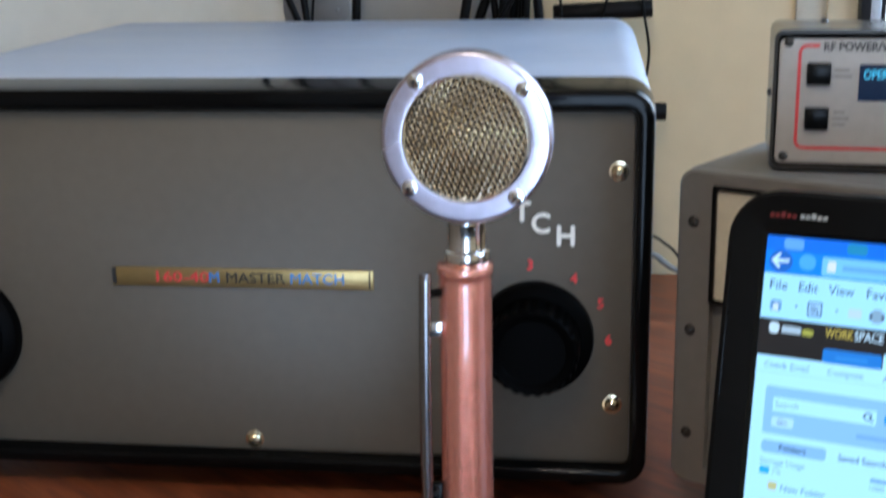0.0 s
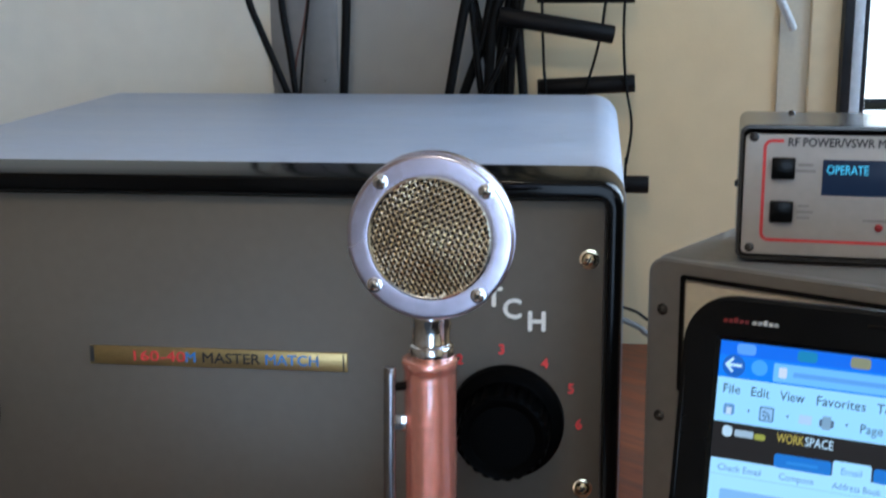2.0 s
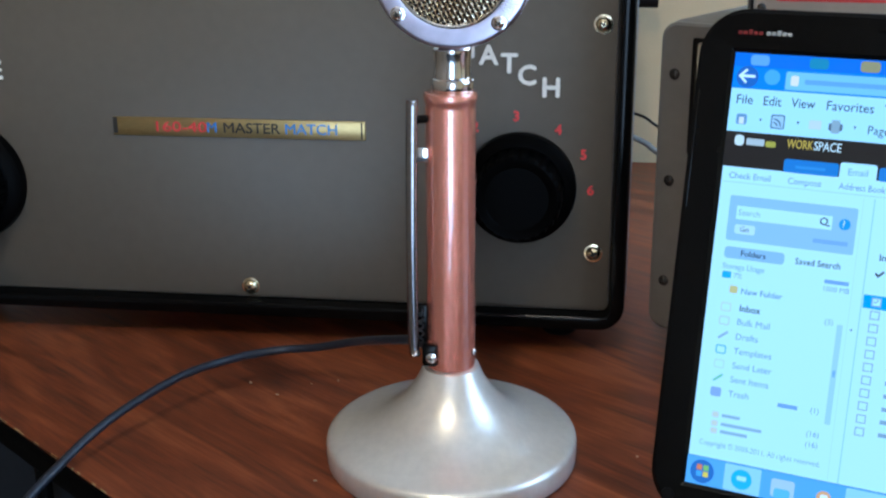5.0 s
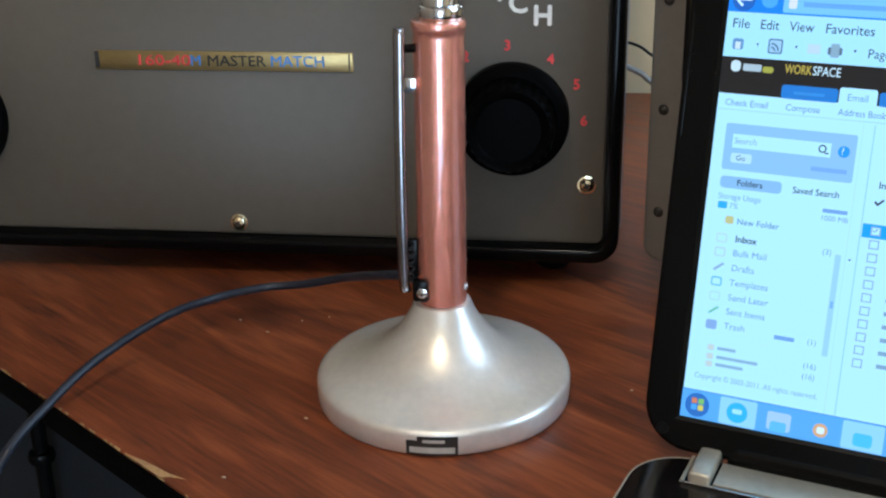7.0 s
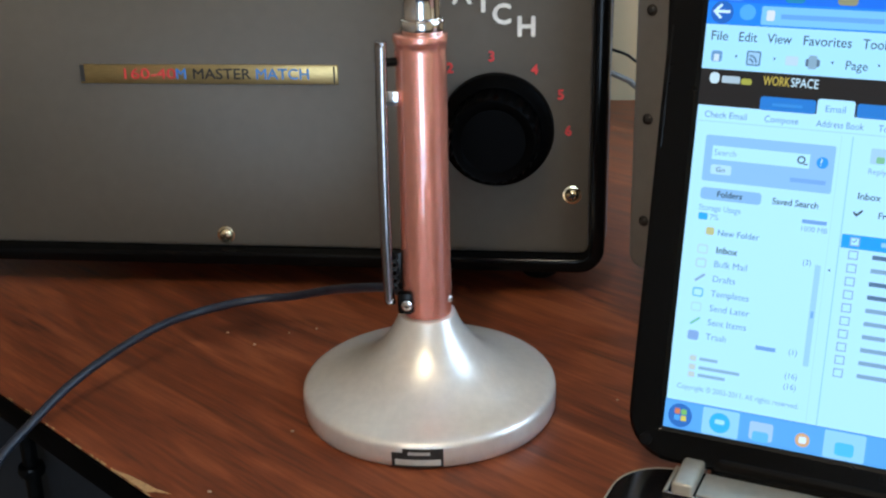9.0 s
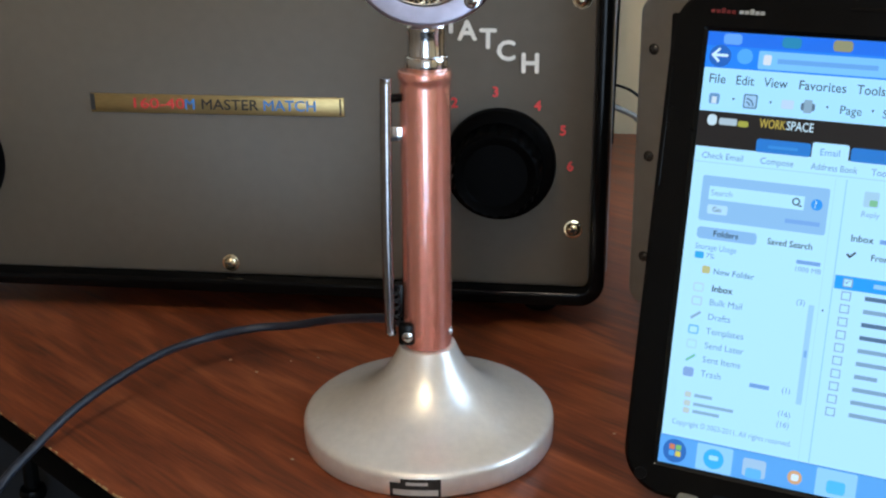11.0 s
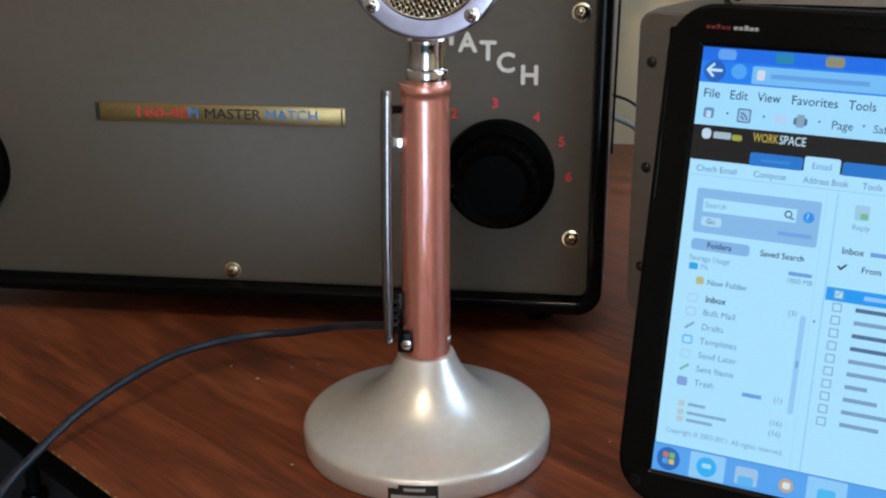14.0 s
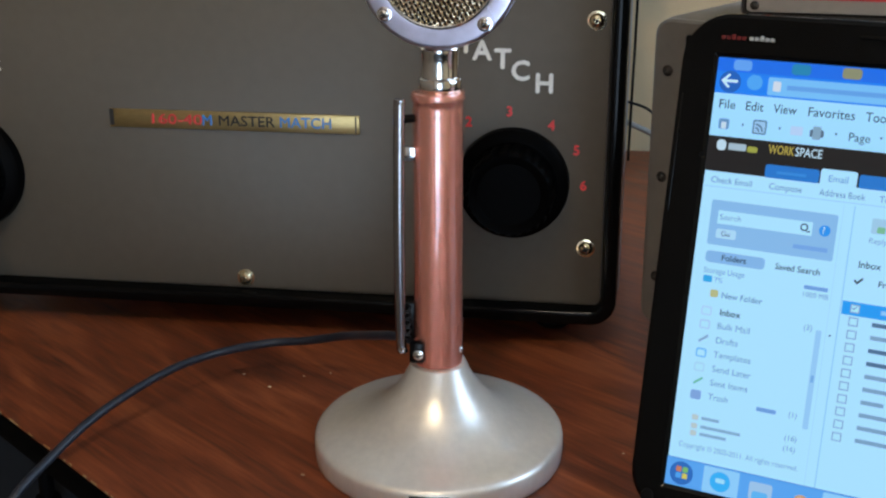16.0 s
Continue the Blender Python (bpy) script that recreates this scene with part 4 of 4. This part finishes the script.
words("1000 MB", 49.0, 98.4, 3.1, (0.20, 0.34, 0.52))
pane(9.6, 13.2, 102.6, 106.0, (0.62, 0.55, 0.24), 3, "page_icon", 0.8)
words("New Folder", 14.6, 104.7, 3.7, (0.12, 0.24, 0.40), 3, 0.03)
rows_ = (("Inbox", 112.4, (0.55, 0.74, 0.92)), ("Bulk Mail", 118.6, (0.52, 0.70, 0.88)), ("Drafts", 125.2, (0.30, 0.44, 0.60)), ("Templates", 131.7, (0.20, 0.55, 0.92)), ("Send Later", 138.3, (0.50, 0.76, 0.86)), ("Sent Items", 144.7, (0.22, 0.58, 0.42)), ("Trash", 151.2, (0.28, 0.42, 0.72)))
for s, v, c in rows_:
    words(s, 14.8, v, 4.0, INKC if s == "Inbox" else (0.17, 0.30, 0.48), 3, 0.09 if s == "Inbox" else 0.0)
    if s in ("Drafts", "Sent Items"):
        b = stripe([(0.0072, SH - (v + 1.6) / 1000), (0.0112, SH - (v - 1.6) / 1000)], 0.0011, -0.0004)
        part("page_icon", b, ink(c), screen, smooth=False)
    else:
        pane(6.6, 11.4, v - 2.0, v + 2.2, c, 3, "page_icon", 1.0)
        pane(7.3, 10.7, v - 1.2, v + 1.5, PAPER if s != "Trash" else c, 4, "page_icon", 0.6)
for s, u, v in (("(3)", 51.8, 112.6), ("(1)", 50.6, 152.0), ("(16)", 50.2, 162.5), ("(16)", 50.2, 167.2)):
    words(s, u, v, 3.4, (0.20, 0.34, 0.52))
pane(36.5, 45.0, 151.4, 153.2, LINK, 3, "page_bar")
pane(57.0, 59.4, 113.0, 157.0, (0.40, 0.66, 0.92), 3, r=0.5)
pane(57.6, 58.8, 133.0, 136.0, (0.22, 0.44, 0.75), 4)
for v, w in ((161.6, 8), (165.6, 18), (169.0, 12)):
    pane(13.0, 13.0 + w, v - 0.7, v + 0.7, (0.30, 0.46, 0.62), 3, "page_bar")
    pane(8.6, 11.6, v - 1.3, v + 1.3, (0.62, 0.66, 0.62), 3, "page_icon", 0.7)
words("Copyright \u00a9 2003-2011. All rights reserved.", 4.4, 175.2, 3.4, (0.22, 0.38, 0.56), 3, 0.0, 57.4)
words("Inbox", 70.2, 82.2, 4.0, INKC, 3, 0.05)
pane(82.0, 100, 81.4, 83.2, LINK, 3, "page_bar")
words("\u2713", 69.2, 89.4, 5.0, (0.02, 0.03, 0.05), 3, 0.3)
words("From", 79.4, 89.5, 3.8, INKC, 3, 0.04)
pane(66.2, 345, 98.4, 104.2, (0.02, 0.36, 0.90), 3)
pane(82, 96, 100.3, 102.2, (0.35, 0.62, 0.98), 4, "page_bar")
random.seed(5)
for k in range(11):
    v = 101.2 + 5.62 * k
    pane(69.6, 73.6, v - 1.9, v + 1.9, (0.30, 0.44, 0.60), 5, "check_box")
    pane(70.1, 73.1, v - 1.4, v + 1.4, PAPER, 6, "check_box")
    if k:
        pane(79.2, 79.2 + random.uniform(9, 20), v - 0.9, v + 0.9, (0.10, 0.18, 0.30) if k in (1, 3, 4) else (0.26, 0.40, 0.56), 3, "page_bar")
words("\u2713", 70.2, 101.0, 3.2, (0.05, 0.1, 0.2), 7)
words("\u25C2", 62.2, 114.6, 3.6, INKC)
pane(0, 345, 181.8, 195, (0.13, 0.42, 0.88), 4)
pane(0, 345, 181.8, 182.3, (0.08, 0.30, 0.66), 5)
for u0, u1 in ((17.2, 33.4), (69.5, 86.5)):
    pane(u0, u1, 182.6, 194.8, (0.36, 0.68, 0.97), 5, "task_button", 0.8)
pane(1.8, 12.6, 183.2, 194.2, (0.03, 0.16, 0.50), 5, "start_orb", 5.3)
for u, v, c in ((4.6, 185.6, (0.75, 0.22, 0.10)), (7.6, 185.6, (0.25, 0.55, 0.15)), (4.6, 188.6, (0.10, 0.40, 0.85)), (7.6, 188.6, (0.80, 0.62, 0.10))):
    pane(u, u + 2.5, v, v + 2.5, c, 6, "page_icon", 0.5)
pane(20.4, 29.6, 184.2, 193.4, (0.05, 0.48, 0.92), 6, "page_icon", 4.5)
pane(22.8, 27.2, 187.2, 189.4, (0.45, 0.80, 0.98), 7, "page_icon", 0.8)
pane(38.0, 48.2, 185.0, 193.2, (0.45, 0.62, 0.82), 6, "page_icon", 1.2)
pane(39.5, 46.5, 189.2, 193.8, (0.15, 0.52, 0.90), 7, "page_icon", 1.2)
pane(57.6, 63.8, 186.2, 192.4, (0.80, 0.42, 0.22), 6, "page_icon", 3.0)
pane(59.2, 62.4, 187.8, 190.8, (0.85, 0.92, 0.98), 7, "page_icon", 0.8)
pane(74.2, 82.0, 187.2, 193.0, (0.10, 0.55, 0.88), 6, "page_icon", 1.4)

# keyboard half
ZD, KW = 0.0280, SW * 0.954


def plan_shell(loops, caps, b=None):
    """Loops of (x, y) at heights z."""
    b = shell(loops, caps, b)
    bmesh.ops.transform(b, matrix=Matrix(((1, 0, 0, 0), (0, 0, 1, 0), (0, 1, 0, 0), (0, 0, 0, 1))), verts=b.verts)
    return b


def plan(grow, r):
    return rrect(-0.0138 - grow, KW + 0.0138 + grow, -0.236 - grow, -0.0055 + grow, r, 10)


body = plan_shell([(plan(-0.004, 0.021), 0.006), (plan(0.0, 0.024), 0.011), (plan(0.0006, 0.0245), 0.022), (plan(0.0002, 0.0242), 0.0266), (plan(-0.0006, 0.0236), ZD + 0.0002), (plan(-0.0014, 0.0230), ZD)], (True, True))
bs = part("lower_body", body, SILVER, lap, "satin silver rim of the keyboard half")
part("deck", plan_shell([(plan(-0.0013, 0.0230), ZD - 0.0010), (plan(-0.0013, 0.0230), ZD + 0.0001), (plan(-0.0020, 0.0225), ZD + 0.0004)], (True, True)), DECK, bs, "glossy black deck")
for side in (0, 1):
    x0, x1 = ((0.0108, 0.0200), (KW - 0.0200, KW - 0.0108))[side]
    cover = box(x1 - x0, 0.0290, 0.0090, ((x0 + x1) / 2, -0.0115, ZD + 0.0010), 0.0016, 3)
    part("hinge_cover", cover, SILVER, lap, "satin silver hinge cover")
    part("hinge_well", span(x0 - 0.0016, x1 + 0.0010, -0.0262, -0.0060, ZD + 0.0004, ZD + 0.0007), BLACK, bs, smooth=False)
    xr = x0 - 0.0030 if side == 0 else x1 + 0.0012
    part("notch_rim", span(xr, xr + 0.0016, -0.0272, -0.0052, ZD + 0.0003, ZD + 0.0013, 0.0004), SILVER, bs)
part("hinge_bar", box(KW - 0.044, 0.0170, 0.0150, (KW / 2, 0.0018, ZD + 0.0005), 0.0050, 4), LIDM, lap, "black bar between lid and keyboard half")
gr = part("speaker_strip", span(0.0212, KW - 0.0212, -0.0252, -0.0070, ZD + 0.0003, ZD + 0.0017, 0.0005), SILVER, bs, "satin silver strip between the hinges")
part("strip_lip", span(0.0080, KW - 0.0080, -0.0275, -0.0262, ZD + 0.0003, ZD + 0.0014, 0.0004), CHROME, gr)
for x, y in ((0.005, -0.220), (KW - 0.005, -0.220), (0.005, -0.03), (KW - 0.005, -0.03)):
    part("foot", lathe([(0, 0), (0.007, 0), (0.007, 0.0064), (0, 0.0064)], 14, pose(x, y, 0)), RUBBER, lap)

# ---------------------------------------------------------------- things on the wall
plate = part("wall_plate", shell([(rrect(-0.262, -0.192, 0.262, 1.2, 0.012), WY - 0.0031), (rrect(-0.262, -0.192, 0.262, 1.2, 0.012), WY - 0.007), (rrect(-0.261, -0.193, 0.263, 1.199, 0.012), WY - 0.008)], (True, True)), PLATE)
tagged(plate, "grey metal plate fixed to the wall behind cables", "wall plate")
screw_head("plate_screw", plate, pose(-0.205, WY - 0.008, 0.275), 0.002, PLATE)


WALL_DX = WALL_DZ = 0.0


def hang(name, pts, r, label, material=None, y=0.664, group="cables on the wall"):
    b = sweep([(p[0] + WALL_DX, y if len(p) < 3 else p[2], p[1] + WALL_DZ) for p in pts], r, 10)
    return tagged(part(name, b, material or CABLEK), label, "cable", group)


hang("cable", [(-0.2941, 0.7), (-0.2832, 0.4429), (-0.2804, 0.4029), (-0.2772, 0.3614), (-0.2577, 0.3106), (-0.2381, 0.2624), (-0.2056, 0.1824), (-0.1974, -0.02)], 0.0036, "black cable hanging down the wall")
hang("cable", [(-0.2442, 0.7), (-0.2428, 0.4432), (-0.2424, 0.4032), (-0.2419, 0.3529), (-0.2353, 0.305), (-0.2302, 0.2625), (-0.2206, 0.1825), (-0.2182, -0.02)], 0.0036, "black cable with a pale tag hanging down the wall")
tagged(part("cable_tag", lathe([(0.0038, -0.0035), (0.0041, -0.003), (0.0041, 0.003), (0.0038, 0.0035)], 12, pose(-0.2418, 0.664, 0.3802)), WHITEPLASTIC), "pale tape tag round a black cable", "cable tag")
hang("wire", [(-0.1924, 0.7), (-0.2061, 0.4434), (-0.2096, 0.4034), (-0.2136, 0.3621), (-0.2203, 0.3143), (-0.2252, 0.2657), (-0.2333, 0.1857), (-0.2353, -0.02)], 0.0015, "thin dark wire hanging down the wall")
hang("wire", [(-0.2983, 0.7), (-0.2605, 0.4404), (-0.2383, 0.4004), (-0.2283, 0.3842), (-0.2161, 0.3716), (-0.2211, 0.3321), (-0.2293, 0.2988), (-0.2327, 0.2713), (-0.2426, 0.1913), (-0.2451, -0.02)], 0.0011, "thin reddish wire hanging among cables", mat("reddish_wire", (0.12, 0.05, 0.04), 0.6), 0.668)
hang("cable", [(-0.1716, 0.7), (-0.1742, 0.4436), (-0.1749, 0.4036), (-0.176, 0.3448), (-0.1804, 0.2636), (-0.1847, 0.1836), (-0.1858, -0.02)], 0.0046, "thick black cable hanging straight down the wall")
hang("cable", [(0.0022, 0.7), (-0.0324, 0.4437), (-0.0412, 0.4037), (-0.0502, 0.3668), (-0.0568, 0.3352), (-0.0695, 0.2651), (-0.084, 0.1851), (-0.0876, -0.02)], 0.0048, "black coaxial cable in a thick hanging bundle", None, 0.64, "cable bundle on the wall")
hang("cable", [(-0.0769, 0.7), (-0.0616, 0.4439), (-0.0577, 0.4039), (-0.0543, 0.3725), (-0.0471, 0.3438), (-0.0436, 0.3089), (-0.0385, 0.2649), (-0.0292, 0.1849), (-0.0269, -0.02)], 0.0036, "black coaxial cable in a thick hanging bundle", None, 0.65, "cable bundle on the wall")
hang("cable", [(0.0045, 0.7), (-0.0169, 0.4443), (-0.0223, 0.4043), (-0.0275, 0.3699), (-0.037, 0.3204), (-0.057, 0.2639), (-0.0853, 0.1839), (-0.0924, -0.02)], 0.005, "black coaxial cable in a thick hanging bundle", None, 0.656, "cable bundle on the wall")
hang("cable", [(0.0723, 0.7), (0.0264, 0.4442), (0.0123, 0.4042), (0.0023, 0.3787), (-0.0029, 0.353), (0.0033, 0.2663), (0.009, 0.1863), (0.0105, -0.02)], 0.0046, "black coaxial cable in a thick hanging bundle", None, 0.644, "cable bundle on the wall")
hang("cable", [(0.0557, 0.7), (0.0088, 0.4442), (-0.0043, 0.4042), (-0.0167, 0.37), (-0.0276, 0.3296), (-0.0318, 0.2652), (-0.037, 0.1852), (-0.0383, -0.02)], 0.0052, "black coaxial cable in a thick hanging bundle", None, 0.648, "cable bundle on the wall")
hang("cable", [(0.0151, 0.7), (-0.0036, 0.4274), (-0.008, 0.3874), (-0.013, 0.3468), (-0.0197, 0.3086), (-0.0233, 0.264), (-0.0298, 0.184), (-0.0314, -0.02)], 0.005, "black coaxial cable in a thick hanging bundle", None, 0.664, "cable bundle on the wall")
hang("cable", [(-0.0296, 0.7), (-0.027, 0.4447), (-0.0263, 0.4047), (-0.0256, 0.367), (-0.0217, 0.3173), (-0.0161, 0.2638), (-0.0077, 0.1838), (-0.0056, -0.02)], 0.0044, "black coaxial cable in a thick hanging bundle", None, 0.668, "cable bundle on the wall")
hang("cable", [(0.0061, 0.7), (-0.0004, 0.4445), (-0.0021, 0.4045), (-0.0041, 0.3615), (-0.0089, 0.312), (-0.0109, 0.2648), (-0.0143, 0.1848), (-0.0151, -0.02)], 0.0046, "black coaxial cable in a thick hanging bundle", None, 0.658, "cable bundle on the wall")
hang("cable", [(-0.0636, 0.7), (-0.0539, 0.4445), (-0.0514, 0.4045), (-0.0484, 0.361), (-0.0397, 0.3229), (-0.0267, 0.2636), (-0.0092, 0.1836), (-0.0048, -0.02)], 0.004, "black coaxial cable in a thick hanging bundle", None, 0.668, "cable bundle on the wall")
hang("cable", [(0.0455, 0.7), (0.0005, 0.3472), (-0.0145, 0.3072), (-0.0242, 0.2839), (-0.0342, 0.2662), (-0.0794, 0.1862), (-0.0907, -0.02)], 0.003, "black coaxial cable in a thick hanging bundle", None, 0.636, "cable bundle on the wall")

# open-wire feeder: spreaders with their wires
WALL_DX, WALL_DZ = -0.004, -0.002


def spreader(x0, z0, x1, z1, y0, y1, r=0.0088):
    t = thing("feeder_spreader", Matrix.Translation((x0 + WALL_DX, y0, z0 + WALL_DZ)), "short black tube spreader of an open-wire feeder", "feeder spreader", "feeder spreaders on the wall")
    a, b = Vector((0, 0, 0)), Vector((x1 - x0, y1 - y0, z1 - z0))
    q = (b - a).to_track_quat("Z", "Y").to_matrix().to_4x4()
    L = (b - a).length
    part("tube", lathe([(0.0066, 0.012), (0.0066, 0.0004), (0.0072, 0), (r - 0.0006, 0), (r, 0.0008), (r, L - 0.0008), (r - 0.0006, L), (0.0072, L), (0.0066, L - 0.0004), (0.0066, L - 0.012), (0, L - 0.012)], 24, q), RUBBER, t)
    return t


spreader(0.019, 0.3640, 0.1135, 0.3635, 0.660, 0.660)
spreader(-0.016, 0.3440, 0.0935, 0.3250, 0.632, 0.648)
spreader(0.0205, 0.2728, 0.1155, 0.2778, 0.660, 0.660)
spreader(0.045, 0.1785, 0.1315, 0.1775, 0.660, 0.660)
for pts in ([(0.036, 0.62), (0.030, 0.399), (0.0245, 0.365), (0.0265, 0.30), (0.0285, 0.274), (0.031, 0.22), (0.05, 0.18), (0.05, -0.1)],
            [(0.086, 0.62, 0.645), (0.0865, 0.399, 0.645), (0.0840, 0.345, 0.645), (0.0780, 0.310, 0.648), (0.0665, 0.266, 0.650), (0.055, 0.21, 0.66), (0.05, -0.1, 0.66)],
            [(0.120, 0.62), (0.113, 0.399), (0.1045, 0.364), (0.1035, 0.32), (0.1065, 0.279), (0.113, 0.238), (0.109, 0.2), (0.108, 0.18), (0.105, -0.1)]):
    hang("wire", pts, 0.0014, "thin black feeder wire threaded through spreaders", None, 0.651, "feeder wires on the wall")

rod = part("curtain_wand", sweep([(0.1908, 0.5660, 0.4421), (0.2604, 0.668, 0.3282)], 0.0040, 12, n=1), WHITEPLASTIC)
tagged(rod, "white plastic wand leaning against the wall", "wand")
for x in (0.154, 0.243):
    screw_head("wall_screw", None, pose(x, WY - 0.0062 if x > 0.2 else WY, 0.396), 0.0035, METERC)
    tagged(bpy.context.scene.collection.objects[-2], "dark screw head in the wall", "screw", "wall screws")

# pendant lamp in front of the desk
cl = thing("pendant_lamp", pose(-0.07, -1.02, CEILING), "plain pendant lamp with a warm bulb", "lamp")
part("rose", lathe([(0, 0), (0.05, 0), (0.045, -0.015), (0.012, -0.03), (0, -0.03)], 32), WHITEPLASTIC, cl)
part("flex", sweep([(0, 0, -0.03), (0, 0, -0.33)], 0.003, 8, n=1), CABLEK, cl)
part("holder", lathe([(0, -0.32), (0.014, -0.32), (0.018, -0.335), (0.018, -0.365), (0, -0.365)], 20), BLACK, cl)

# loose leads between the tuner and the cabinet
WALL_DX = WALL_DZ = 0.0
hang("lead", [(0.085, 0.096, 0.50), (0.110, 0.089, 0.50), (0.120, 0.083, 0.50), (0.131, 0.073, 0.50), (0.150, 0.045, 0.48), (0.19, 0.012, 0.46), (0.26, 0.004, 0.45)], 0.0013, "thin black lead sagging behind the cabinet", None, 0.5, "leads behind the cabinet")
hang("lead", [(0.060, 0.055, 0.655), (0.117, 0.0320, 0.655), (0.128, 0.0245, 0.655), (0.141, 0.0160, 0.655), (0.17, 0.006, 0.65), (0.24, 0.004, 0.63)], 0.0030, "dull grey cord lying where desk meets wall", CORD, 0.655, "leads behind the cabinet")
